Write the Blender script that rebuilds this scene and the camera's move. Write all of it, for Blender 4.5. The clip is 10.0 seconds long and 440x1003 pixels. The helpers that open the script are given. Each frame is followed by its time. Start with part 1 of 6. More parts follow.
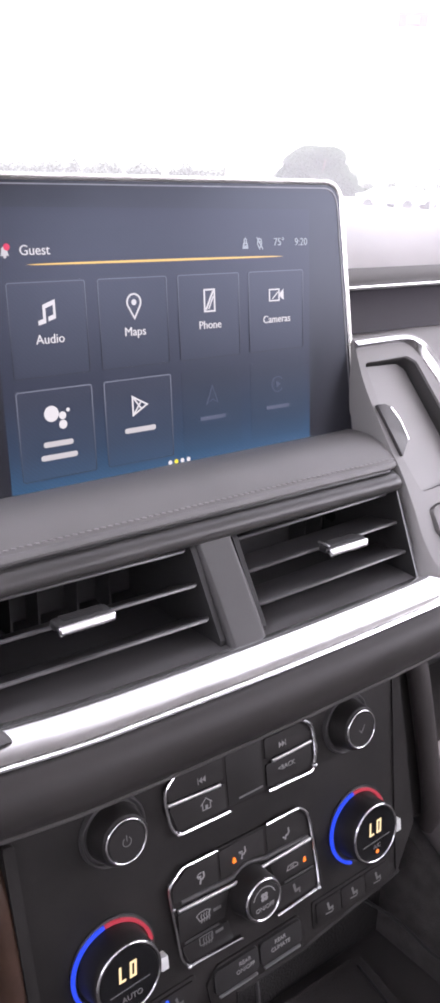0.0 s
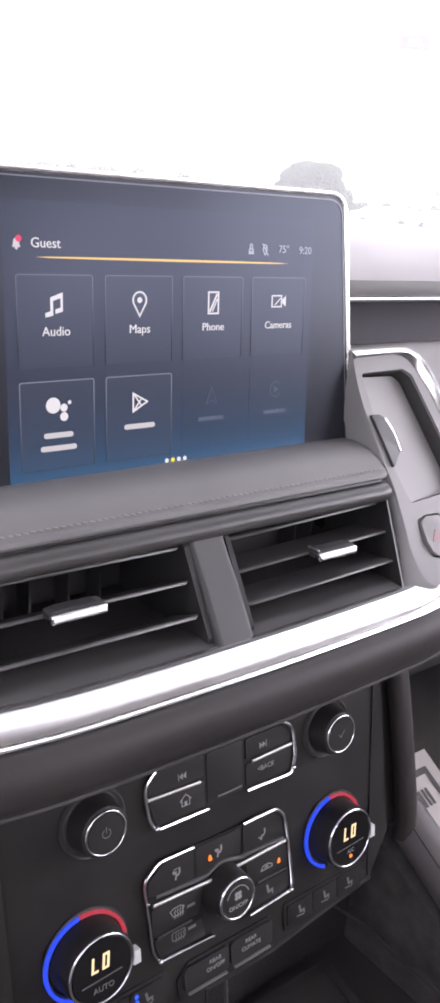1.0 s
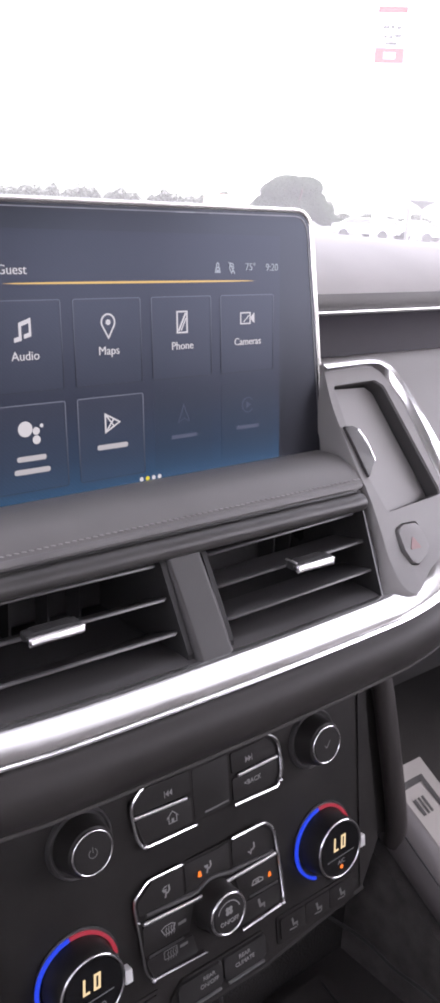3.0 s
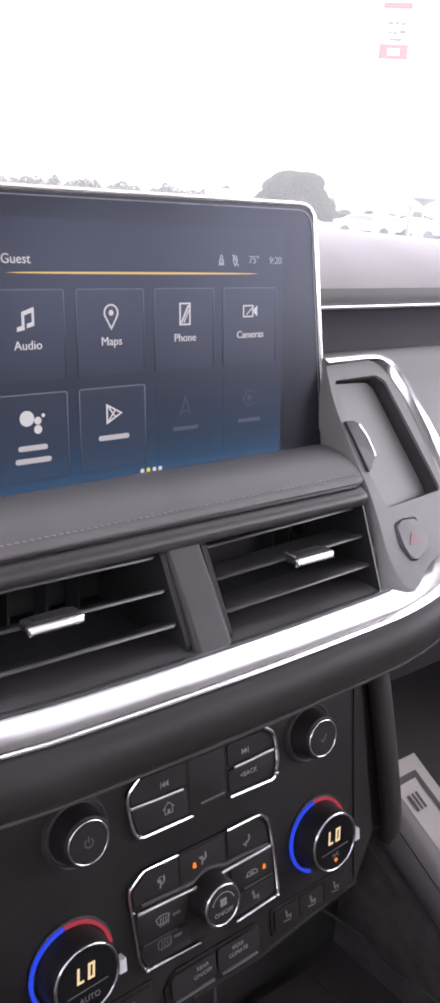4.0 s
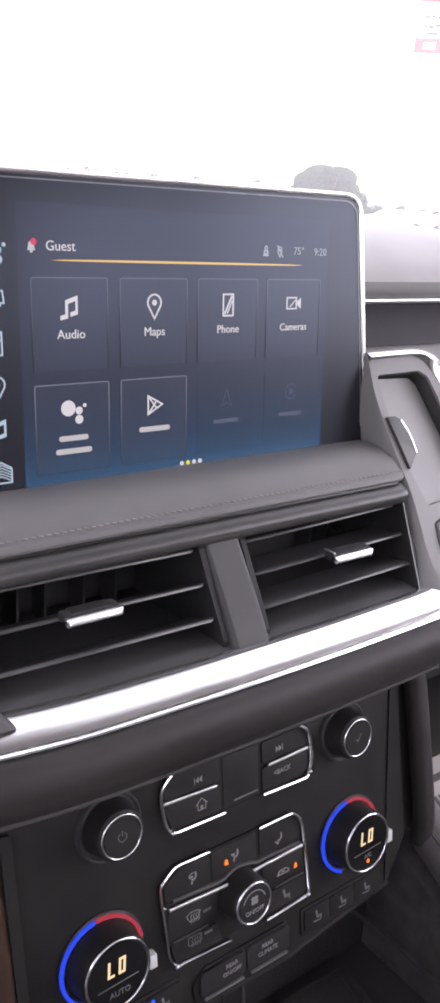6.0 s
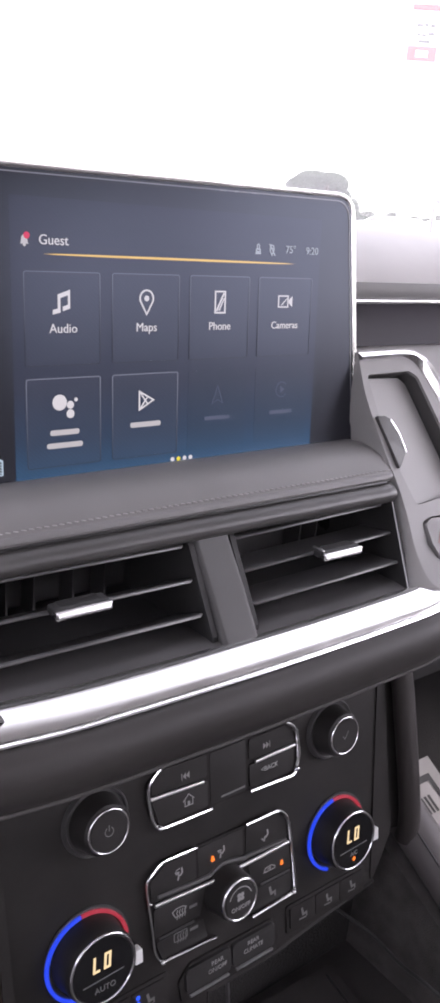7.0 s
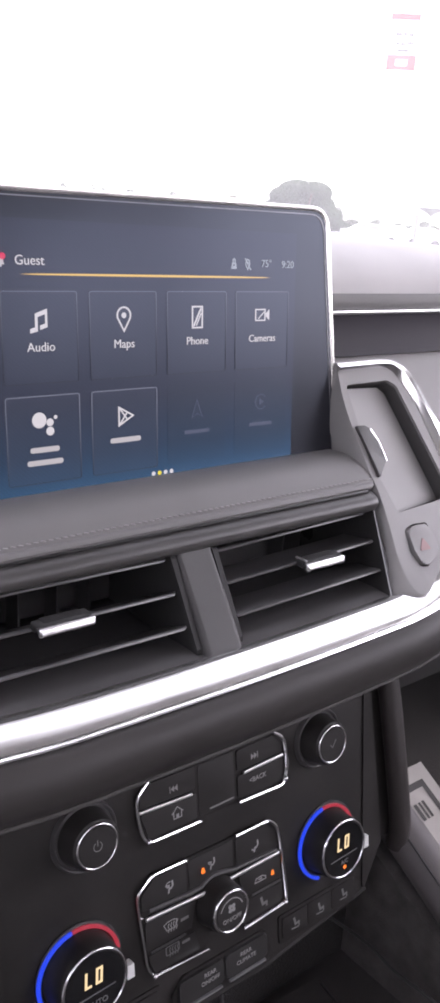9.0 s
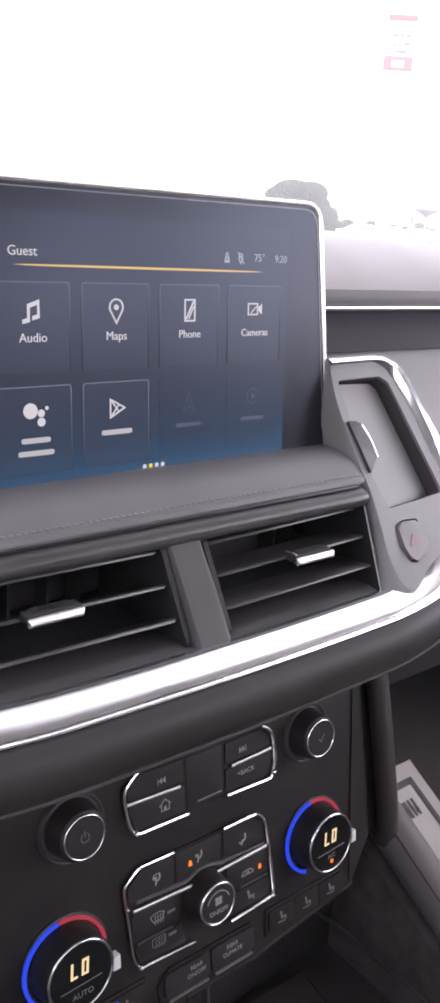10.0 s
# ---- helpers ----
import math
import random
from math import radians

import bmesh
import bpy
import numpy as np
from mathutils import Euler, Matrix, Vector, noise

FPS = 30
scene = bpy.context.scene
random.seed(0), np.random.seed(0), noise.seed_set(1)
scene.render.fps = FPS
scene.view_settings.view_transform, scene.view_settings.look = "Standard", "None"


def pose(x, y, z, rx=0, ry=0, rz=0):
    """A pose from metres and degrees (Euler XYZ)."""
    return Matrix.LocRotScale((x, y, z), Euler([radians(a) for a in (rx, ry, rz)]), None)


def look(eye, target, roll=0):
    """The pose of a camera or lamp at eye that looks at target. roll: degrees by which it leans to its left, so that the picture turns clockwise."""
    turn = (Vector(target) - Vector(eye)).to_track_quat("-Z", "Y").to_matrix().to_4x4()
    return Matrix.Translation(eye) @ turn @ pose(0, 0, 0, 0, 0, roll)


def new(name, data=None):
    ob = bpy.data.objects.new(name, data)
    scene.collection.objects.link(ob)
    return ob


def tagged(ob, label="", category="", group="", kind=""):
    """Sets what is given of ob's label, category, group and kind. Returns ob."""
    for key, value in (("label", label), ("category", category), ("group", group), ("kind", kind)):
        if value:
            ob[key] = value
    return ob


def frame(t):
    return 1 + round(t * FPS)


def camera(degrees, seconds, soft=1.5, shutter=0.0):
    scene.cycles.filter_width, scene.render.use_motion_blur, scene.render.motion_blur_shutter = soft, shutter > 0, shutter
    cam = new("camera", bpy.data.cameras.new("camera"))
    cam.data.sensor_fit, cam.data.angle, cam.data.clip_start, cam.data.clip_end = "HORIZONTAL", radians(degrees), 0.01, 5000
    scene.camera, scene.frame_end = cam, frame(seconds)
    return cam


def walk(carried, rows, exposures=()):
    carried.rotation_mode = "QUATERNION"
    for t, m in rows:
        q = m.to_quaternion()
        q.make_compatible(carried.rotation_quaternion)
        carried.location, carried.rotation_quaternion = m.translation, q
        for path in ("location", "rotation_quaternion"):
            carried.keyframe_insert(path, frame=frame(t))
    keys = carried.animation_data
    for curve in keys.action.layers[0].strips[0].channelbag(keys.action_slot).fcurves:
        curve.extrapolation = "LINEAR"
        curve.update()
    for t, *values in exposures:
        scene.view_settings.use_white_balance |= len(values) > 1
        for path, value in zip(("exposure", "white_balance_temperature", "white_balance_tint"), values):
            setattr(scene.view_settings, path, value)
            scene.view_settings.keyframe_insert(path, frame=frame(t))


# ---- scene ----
cam = camera(27.94, 10.0, soft=3.5)
PATH = [
    (0.0, pose(-0.2547, -0.3620, 1.4517, 70.132, -1.650, -38.166)),
    (0.5, pose(-0.2615, -0.3683, 1.4475, 70.641, -3.314, -38.867)),
    (1.0, pose(-0.2643, -0.3631, 1.4489, 70.715, -4.740, -38.406)),
    (1.5, pose(-0.2662, -0.3661, 1.4479, 71.279, -4.406, -38.422)),
    (2.0, pose(-0.2680, -0.3703, 1.4470, 72.026, -3.552, -38.502)),
    (2.5, pose(-0.2606, -0.3710, 1.4505, 71.938, -2.748, -39.270)),
    (2.7, pose(-0.2591, -0.3719, 1.4518, 71.866, -2.580, -39.475)),
    (3.8, pose(-0.2612, -0.3704, 1.4492, 71.527, -3.997, -39.646)),
    (4.0, pose(-0.2611, -0.3712, 1.4502, 71.423, -3.693, -39.434)),
    (4.2, pose(-0.2617, -0.3733, 1.4458, 71.362, -3.254, -39.527)),
    (4.3, pose(-0.2614, -0.3731, 1.4445, 70.865, -3.585, -39.162)),
    (4.4, pose(-0.2647, -0.3762, 1.4348, 70.466, -3.760, -38.989)),
    (4.5, pose(-0.2697, -0.3709, 1.4297, 69.209, -3.375, -39.216)),
    (4.6, pose(-0.2780, -0.3695, 1.4341, 69.144, -3.533, -39.294)),
    (4.7, pose(-0.2927, -0.3639, 1.4343, 70.011, -5.201, -38.733)),
    (4.8, pose(-0.2938, -0.3540, 1.4379, 69.821, -4.915, -36.769)),
    (4.9, pose(-0.2922, -0.3519, 1.4420, 69.939, -5.917, -35.222)),
    (5.0, pose(-0.2901, -0.3528, 1.4424, 70.395, -5.714, -35.060)),
    (5.2, pose(-0.2788, -0.3554, 1.4419, 70.450, -4.298, -35.974)),
    (5.5, pose(-0.2670, -0.3595, 1.4444, 71.100, -4.513, -36.729)),
    (5.7, pose(-0.2637, -0.3610, 1.4476, 71.021, -4.211, -37.492)),
    (6.8, pose(-0.2647, -0.3637, 1.4455, 71.052, -4.782, -37.882)),
    (7.0, pose(-0.2655, -0.3640, 1.4443, 71.213, -5.047, -38.038)),
    (7.5, pose(-0.2646, -0.3654, 1.4438, 71.347, -4.901, -38.212)),
    (8.0, pose(-0.2659, -0.3662, 1.4454, 71.586, -5.040, -38.308)),
    (8.5, pose(-0.2634, -0.3686, 1.4468, 71.778, -3.840, -38.822)),
    (9.0, pose(-0.2633, -0.3693, 1.4473, 71.922, -3.946, -38.987)),
    (9.5, pose(-0.2613, -0.3708, 1.4465, 71.861, -3.857, -39.278)),
    (10.0, pose(-0.2633, -0.3713, 1.4448, 71.869, -4.627, -39.261)),]
EXPOSURE = 2.71
walk(cam, PATH, [(0.0, EXPOSURE + 0.32, 6350, 24), (1.4, EXPOSURE + 0.26, 6350, 24), (2.4, EXPOSURE + 0.02, 6350, 24), (4.0, EXPOSURE - 0.12, 6350, 24), (4.6, EXPOSURE - 0.12, 6350, 24), (5.2, EXPOSURE, 6350, 24), (8.8, EXPOSURE, 6350, 24), (10.0, EXPOSURE - 0.06, 6350, 24)])

# ---------------- world and light: a bright overcast morning ----------------
SUN_EL, SUN_AZ = radians(48), radians(150)
world = bpy.data.worlds.new("overcast")
scene.world = world
world.use_nodes = True
wn = world.node_tree.nodes
wl = world.node_tree.links
sky = wn.new("ShaderNodeTexSky")
sky.sky_type = "NISHITA"
sky.sun_disc = False
sky.sun_elevation, sky.sun_rotation = SUN_EL, SUN_AZ
sky.air_density, sky.dust_density, sky.ozone_density = 1.0, 1.5, 0.6
hsv = wn.new("ShaderNodeHueSaturation")
hsv.inputs["Saturation"].default_value = 0.14
wl.new(sky.outputs[0], hsv.inputs["Color"])
wl.new(hsv.outputs[0], wn["Background"].inputs["Color"])
wn["Background"].inputs["Strength"].default_value = 0.15
sun = new("sun", bpy.data.lights.new("sun", "SUN"))
sun.data.energy, sun.data.angle, sun.data.color = 1.0, radians(25), (1.0, 0.97, 0.93)
sun.matrix_world = look((30 * math.sin(SUN_AZ), 30 * math.cos(SUN_AZ), 30 * math.tan(SUN_EL)), (0, 0, 0))

# ---------------- helpers ----------------
Z0 = 1.35                       # height of the screen's middle above the ground
ROOT = Matrix.Translation((0, 0, Z0))


def plane_frame(y, z, tilt):
    """Local (right, up along the face, out of the face) to world for a face that leans back by tilt degrees."""
    s, c = math.sin(radians(tilt)), math.cos(radians(tilt))
    return Matrix(((1, 0, 0, 0), (0, s, -c, y), (0, c, s, z + Z0), (0, 0, 0, 1)))


SCREEN = plane_frame(0, 0, 5.4)
PANEL = plane_frame(-0.0681, -0.2248, 10.47)
POD = plane_frame(-0.072, -0.115, 29.0)


def thing(name, label, category, at=(0, 0, 0), group="", kind=""):
    ob = new(name)
    ob.empty_display_size = 0.02
    ob.location = (at[0], at[1], at[2] + Z0)
    return tagged(ob, label, category, group, kind)


def part(name, bm, material, parent=None, label="", m=None, smooth=True):
    """Links a bmesh as one mesh object, its corners put through m, under a thing or a part."""
    if m is not None:
        bm.transform(m)
    bmesh.ops.recalc_face_normals(bm, faces=bm.faces)
    me = bpy.data.meshes.new(name)
    bm.to_mesh(me)
    bm.free()
    for p in me.polygons:
        p.use_smooth = smooth
    if smooth:
        me.set_sharp_from_angle(angle=radians(38))
    me.materials.append(material)
    ob = new(name, me)
    if parent is not None:
        ob.parent = parent
        if parent.data is None:
            ob.matrix_parent_inverse = Matrix.Translation(-parent.location)
    if label:
        ob["label"] = label
    return ob


def structure(name, bm, material, label, m=None, smooth=False):
    return tagged(part(name, bm, material, m=m, smooth=smooth), label, name.split("_")[0], kind="structure")


def lone(name, bm, material, label, category, m=None, group="", kind=""):
    return tagged(part(name, bm, material, m=m), label, category, group, kind)


def bevel(bm, width, segments=2, edges=None):
    es = [e for e in (edges or bm.edges) if e.is_manifold and e.calc_face_angle(0) > 0.3]
    bmesh.ops.bevel(bm, geom=es, offset=width, segments=segments, profile=0.6, affect="EDGES", clamp_overlap=True)
    return bm


def box(x0, x1, y0, y1, z0, z1, round_by=0.0, segments=2):
    bm = bmesh.new()
    bmesh.ops.create_cube(bm, size=1)
    for v in bm.verts:
        v.co = ((x0 + x1) / 2 + v.co.x * (x1 - x0), (y0 + y1) / 2 + v.co.y * (y1 - y0), (z0 + z1) / 2 + v.co.z * (z1 - z0))
    if round_by:
        bevel(bm, round_by, segments)
    return bm


def plate(outline, n0, n1, round_by=0.0, segments=2):
    """A prism over a flat outline of (u, v) points, from n0 to n1 out of the face."""
    bm = bmesh.new()
    low = [bm.verts.new((u, v, n0)) for u, v in outline]
    high = [bm.verts.new((u, v, n1)) for u, v in outline]
    bm.faces.new(low[::-1])
    top = bm.faces.new(high)
    k = len(outline)
    for i in range(k):
        bm.faces.new((low[i], low[(i + 1) % k], high[(i + 1) % k], high[i]))
    if round_by:
        bmesh.ops.bevel(bm, geom=list(top.edges), offset=round_by, segments=segments, profile=0.6, affect="EDGES", clamp_overlap=True)
    return bm


def rounded(points, radius, steps=5):
    """The outline through points with its corners rounded; radius one number or one for each corner."""
    out, k = [], len(points)
    for i, p in enumerate(points):
        r = radius[i] if isinstance(radius, (list, tuple)) else radius
        p = Vector(p)
        a, b = Vector(points[i - 1]) - p, Vector(points[(i + 1) % k]) - p
        half = a.angle(b) / 2
        cut = min(r / math.tan(half), a.length * 0.49, b.length * 0.49)
        pa, pb = p + a.normalized() * cut, p + b.normalized() * cut
        for s in range(steps + 1):
            f = s / steps
            out.append(tuple(pa * (1 - f) ** 2 + p * 2 * f * (1 - f) + pb * f ** 2))
    return out


def rect(u0, u1, v0, v1):
    return [(u0, v0), (u1, v0), (u1, v1), (u0, v1)]


def lathe(profile, cu, cv, segs=48, tilt=(0, 0)):
    """A turned body about the face's normal at (cu, cv): profile of (radius, n)."""
    bm = bmesh.new()
    rings = []
    for r, n in profile:
        if r < 1e-6:
            rings.append([bm.verts.new((cu + tilt[0] * n, cv + tilt[1] * n, n))])
        else:
            rings.append([bm.verts.new((cu + tilt[0] * n + r * math.cos(2 * math.pi * i / segs), cv + tilt[1] * n + r * math.sin(2 * math.pi * i / segs), n)) for i in range(segs)])
    for a, b in zip(rings, rings[1:]):
        for i in range(segs):
            j = (i + 1) % segs
            if len(a) == 1:
                bm.faces.new((a[0], b[i], b[j]))
            elif len(b) == 1:
                bm.faces.new((a[i], a[j], b[0]))
            else:
                bm.faces.new((a[i], a[j], b[j], b[i]))
    return bm


def sweep(stations, profile, closed=True):
    """A body along x: at each station (x, dy, dz, scale) the closed profile of (y, z) shifted and scaled about its middle."""
    bm = bmesh.new()
    cy = sum(p[0] for p in profile) / len(profile)
    cz = sum(p[1] for p in profile) / len(profile)
    rings = []
    for x, dy, dz, s in stations:
        rings.append([bm.verts.new((x, cy + (y - cy) * s + dy, cz + (z - cz) * s + dz)) for y, z in profile])
    k = len(profile)
    for a, b in zip(rings, rings[1:]):
        for i in range(k):
            bm.faces.new((a[i], a[(i + 1) % k], b[(i + 1) % k], b[i]))
    bm.faces.new(rings[0])
    bm.faces.new(rings[-1][::-1])
    return bm


def tube(points, radius, segs=10, closed=False, flat=1.0):
    """A round bar along points; flat squeezes it along the third axis."""
    bm = bmesh.new()
    pts = [Vector(p) for p in points]
    k = len(pts)
    rings = []
    for i, p in enumerate(pts):
        a = pts[i - 1] if (i or closed) else p
        b = pts[(i + 1) % k] if (i < k - 1 or closed) else p
        d = (b - a).normalized()
        side = d.cross(Vector((0, 0, 1)))
        if side.length < 1e-4:
            side = Vector((1, 0, 0))
        side.normalize()
        up = side.cross(d).normalized() * flat
        rings.append([bm.verts.new(p + radius * (math.cos(2 * math.pi * j / segs) * side + math.sin(2 * math.pi * j / segs) * up)) for j in range(segs)])
    pairs = list(zip(rings, rings[1:])) + ([(rings[-1], rings[0])] if closed else [])
    for a, b in pairs:
        for j in range(segs):
            bm.faces.new((a[j], a[(j + 1) % segs], b[(j + 1) % segs], b[j]))
    if not closed:
        bm.faces.new(rings[0][::-1])
        bm.faces.new(rings[-1])
    return bm


def smooth_path(points, steps=8):
    """A Catmull-Rom curve through points."""
    pts = [Vector(p) for p in points]
    pts = [pts[0] * 2 - pts[1]] + pts + [pts[-1] * 2 - pts[-2]]
    out = []
    for i in range(1, len(pts) - 2):
        p0, p1, p2, p3 = pts[i - 1:i + 3]
        for s in range(steps):
            t = s / steps
            out.append(0.5 * (2 * p1 + (p2 - p0) * t + (2 * p0 - 5 * p1 + 4 * p2 - p3) * t * t + (3 * p1 - p0 - 3 * p2 + p3) * t ** 3))
    return out + [pts[-2]]


def arc_band(cu, cv, r0, r1, a0, a1, n0, n1, steps=28):
    """A flat band round (cu, cv) between two radii and two angles in degrees."""
    outline = [(cu + r1 * math.cos(radians(a0 + (a1 - a0) * i / steps)), cv + r1 * math.sin(radians(a0 + (a1 - a0) * i / steps))) for i in range(steps + 1)]
    outline += [(cu + r0 * math.cos(radians(a1 + (a0 - a1) * i / steps)), cv + r0 * math.sin(radians(a1 + (a0 - a1) * i / steps))) for i in range(steps + 1)]
    return plate(outline, n0, n1)


def lettering(text, size, u, v, n, depth=0.00015, align="CENTER", shear=0.0, squeeze=1.0):
    cu = bpy.data.curves.new("text", "FONT")
    cu.body, cu.size, cu.align_x, cu.align_y, cu.extrude, cu.shear = text, size, align, "CENTER", depth, shear
    cu.resolution_u = 3
    ob = bpy.data.objects.new("text", cu)
    me = bpy.data.meshes.new_from_object(ob)
    bpy.data.objects.remove(ob)
    bm = bmesh.new()
    bm.from_mesh(me)
    bpy.data.meshes.remove(me)
    for w in bm.verts:
        w.co = (u + w.co.x * squeeze, v + w.co.y, n + w.co.z)
    return bm


def join(*bms):
    out = bmesh.new()
    for b in bms:
        me = bpy.data.meshes.new("tmp")
        b.to_mesh(me)
        b.free()
        out.from_mesh(me)
        bpy.data.meshes.remove(me)
    return out


# ---------------- materials ----------------
def base_material(name):
    m = bpy.data.materials.new(name)
    m.use_nodes = True
    return m, m.node_tree.nodes, m.node_tree.links, m.node_tree.nodes["Principled BSDF"]


def surface(name, colour, rough, metal=0.0, grain=900.0, bump=0.15, vary=0.12, blotch=14.0, cells=False, spec=0.5, coat=0.0, bump_dist=0.0006):
    """Two scales of variation: broad blotches in tone and roughness, and fine grain as relief."""
    m, n, l, b = base_material(name)
    tc = n.new("ShaderNodeTexCoord")
    broad = n.new("ShaderNodeTexNoise")
    broad.inputs["Scale"].default_value = blotch
    broad.inputs["Detail"].default_value = 4
    l.new(tc.outputs["Object"], broad.inputs["Vector"])
    ramp = n.new("ShaderNodeMapRange")
    ramp.inputs["From Min"].default_value, ramp.inputs["From Max"].default_value = 0.3, 0.7
    ramp.inputs["To Min"].default_value, ramp.inputs["To Max"].default_value = 1 - vary, 1 + vary
    l.new(broad.outputs[0], ramp.inputs["Value"])
    mul = n.new("ShaderNodeMix")
    mul.data_type, mul.blend_type = "RGBA", "MULTIPLY"
    mul.inputs["Factor"].default_value = 1.0
    mul.inputs["A"].default_value = (*colour, 1)
    comb = n.new("ShaderNodeCombineColor")
    for i in range(3):
        l.new(ramp.outputs[0], comb.inputs[i])
    l.new(comb.outputs[0], mul.inputs["B"])
    l.new(mul.outputs["Result"], b.inputs["Base Color"])
    rr = n.new("ShaderNodeMapRange")
    rr.inputs["To Min"].default_value, rr.inputs["To Max"].default_value = max(0.02, rough - 0.09), min(1, rough + 0.09)
    l.new(broad.outputs[0], rr.inputs["Value"])
    l.new(rr.outputs[0], b.inputs["Roughness"])
    b.inputs["Metallic"].default_value = metal
    b.inputs["Specular IOR Level"].default_value = spec
    b.inputs["Coat Weight"].default_value = coat
    if bump:
        if cells:
            fine = n.new("ShaderNodeTexVoronoi")
            fine.inputs["Randomness"].default_value = 1.0
        else:
            fine = n.new("ShaderNodeTexNoise")
            fine.inputs["Detail"].default_value = 3
        fine.inputs["Scale"].default_value = grain
        l.new(tc.outputs["Object"], fine.inputs["Vector"])
        bp = n.new("ShaderNodeBump")
        bp.inputs["Strength"].default_value = bump
        bp.inputs["Distance"].default_value = bump_dist
        l.new(fine.outputs[0], bp.inputs["Height"])
        l.new(bp.outputs[0], b.inputs["Normal"])
    return m


LAMP = 2.0 ** -EXPOSURE           # the displays' brightness beside the daylight


def glow(name, colour, strength, base=(0.026, 0.026, 0.031)):
    m, n, l, b = base_material(name)
    b.inputs["Base Color"].default_value = (*base, 1)
    b.inputs["Roughness"].default_value = 0.26
    b.inputs["Specular IOR Level"].default_value = 0.33
    b.inputs["Specular Tint"].default_value = (0.62, 0.73, 0.96, 1)
    b.inputs["Emission Color"].default_value = (*colour, 1)
    b.inputs["Emission Strength"].default_value = strength * LAMP
    return m


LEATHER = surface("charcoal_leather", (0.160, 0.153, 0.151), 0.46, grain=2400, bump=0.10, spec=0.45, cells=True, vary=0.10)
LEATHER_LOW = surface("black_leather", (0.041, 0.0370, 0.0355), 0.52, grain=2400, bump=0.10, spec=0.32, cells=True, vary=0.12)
# paler than the dash below it: windscreen light is put into this colour
PAD = surface("sky_lit_dash_skin", (0.44, 0.425, 0.42), 0.85, spec=0.2, grain=1500, bump=0.15, cells=True, vary=0.06)
GREY = surface("warm_grey_plastic", (0.230, 0.220, 0.218), 0.48, grain=1800, bump=0.16, vary=0.06)
# darker copy of GREY for the left pod: its shade put into the colour
CHARCOAL_SHADE = surface("charcoal_shaded_plastic", (0.096, 0.092, 0.091), 0.46, grain=1800, bump=0.16, vary=0.06)
DARKGREY = surface("charcoal_plastic", (0.062, 0.059, 0.059), 0.50, grain=1800, bump=0.16, vary=0.08)
BLACK = surface("black_plastic", (0.048, 0.046, 0.046), 0.42, grain=1800, bump=0.14, vary=0.15)
PANELBLACK = surface("matt_black_plastic", (0.0240, 0.0218, 0.0208), 0.64, spec=0.25, grain=2200, bump=0.25, vary=0.26, blotch=26)
KEYBLACK = surface("black_key_plastic", (0.0285, 0.0264, 0.0256), 0.52, spec=0.30, grain=2200, bump=0.1, vary=0.12)
BANDBLACK = surface("dark_decor", (0.033, 0.029, 0.037), 0.6, spec=0.2, grain=1800, bump=0.08)
# LEATHER darkened for the brow: shade below the shelf put into the colour
BROW = surface("shaded_leather", (0.062, 0.059, 0.058), 0.36, grain=2400, bump=0.10, spec=0.5, cells=True, vary=0.10)
BOLSTER = surface("dark_padded_skin", (0.135, 0.124, 0.122), 0.52, spec=0.4, grain=1500, bump=0.2, cells=True)
SILVER = surface("satin_silver", (0.72, 0.71, 0.70), 0.22, metal=0.92, grain=300, bump=0.03, vary=0.05, blotch=30)
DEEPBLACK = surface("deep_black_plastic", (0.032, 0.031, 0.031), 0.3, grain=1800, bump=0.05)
SLAT = surface("vent_slat_black", (0.090, 0.087, 0.087), 0.36, grain=1800, bump=0.05, spec=0.6)
CHROME = surface("chrome", (0.92, 0.92, 0.93), 0.17, metal=1.0, grain=300, bump=0.02, vary=0.04)
DULLCHROME = surface("satin_chrome", (0.66, 0.655, 0.65), 0.34, metal=1.0, grain=300, bump=0.02, vary=0.08)
SEAM = surface("dark_grey_seam", (0.060, 0.055, 0.053), 0.7, grain=4000, bump=0.2)
THREAD = surface("grey_thread", (0.36, 0.35, 0.34), 0.8, grain=4000, bump=0.2)
WOOD = surface("dark_brown_wood", (0.064, 0.036, 0.025), 0.34, grain=120, bump=0.1, vary=0.35, blotch=40, coat=0.25, spec=0.4)
CARPET = surface("black_carpet", (0.078, 0.072, 0.070), 0.95, grain=1600, bump=0.45, vary=0.25, bump_dist=0.0015)
# darker copy of CARPET: footwell and tray shade put into the colour
SHADECARPET = surface("shaded_carpet", (0.024, 0.0225, 0.022), 0.95, grain=700, bump=0.8, vary=0.25, bump_dist=0.003)
LINING = surface("black_console_lining", (0.092, 0.085, 0.082), 0.95, grain=900, bump=0.8, vary=0.30, blotch=60, bump_dist=0.002)
PAPER = surface("grey_paper", (0.27, 0.262, 0.258), 0.85, grain=60, bump=0.25, vary=0.05, bump_dist=0.004)
INK = surface("black_ink", (0.03, 0.03, 0.032), 0.7, grain=60, bump=0.05)
# linings of the unseen cabin, kept pale so that they bounce light
BOUNCELINER = surface("pale_bounce_lining", (0.70, 0.69, 0.67), 0.95, grain=700, bump=0.4, vary=0.05)
BOUNCETRIM = surface("pale_bounce_trim", (0.34, 0.33, 0.32), 0.6, grain=900, bump=0.2)
FRIT = surface("dull_dark_cowl", (0.035, 0.034, 0.033), 0.95, spec=0.02, grain=900, bump=0.2)
BODY = surface("pale_car_paint", (0.70, 0.70, 0.71), 0.25, grain=200, bump=0.02, vary=0.03, coat=0.6)
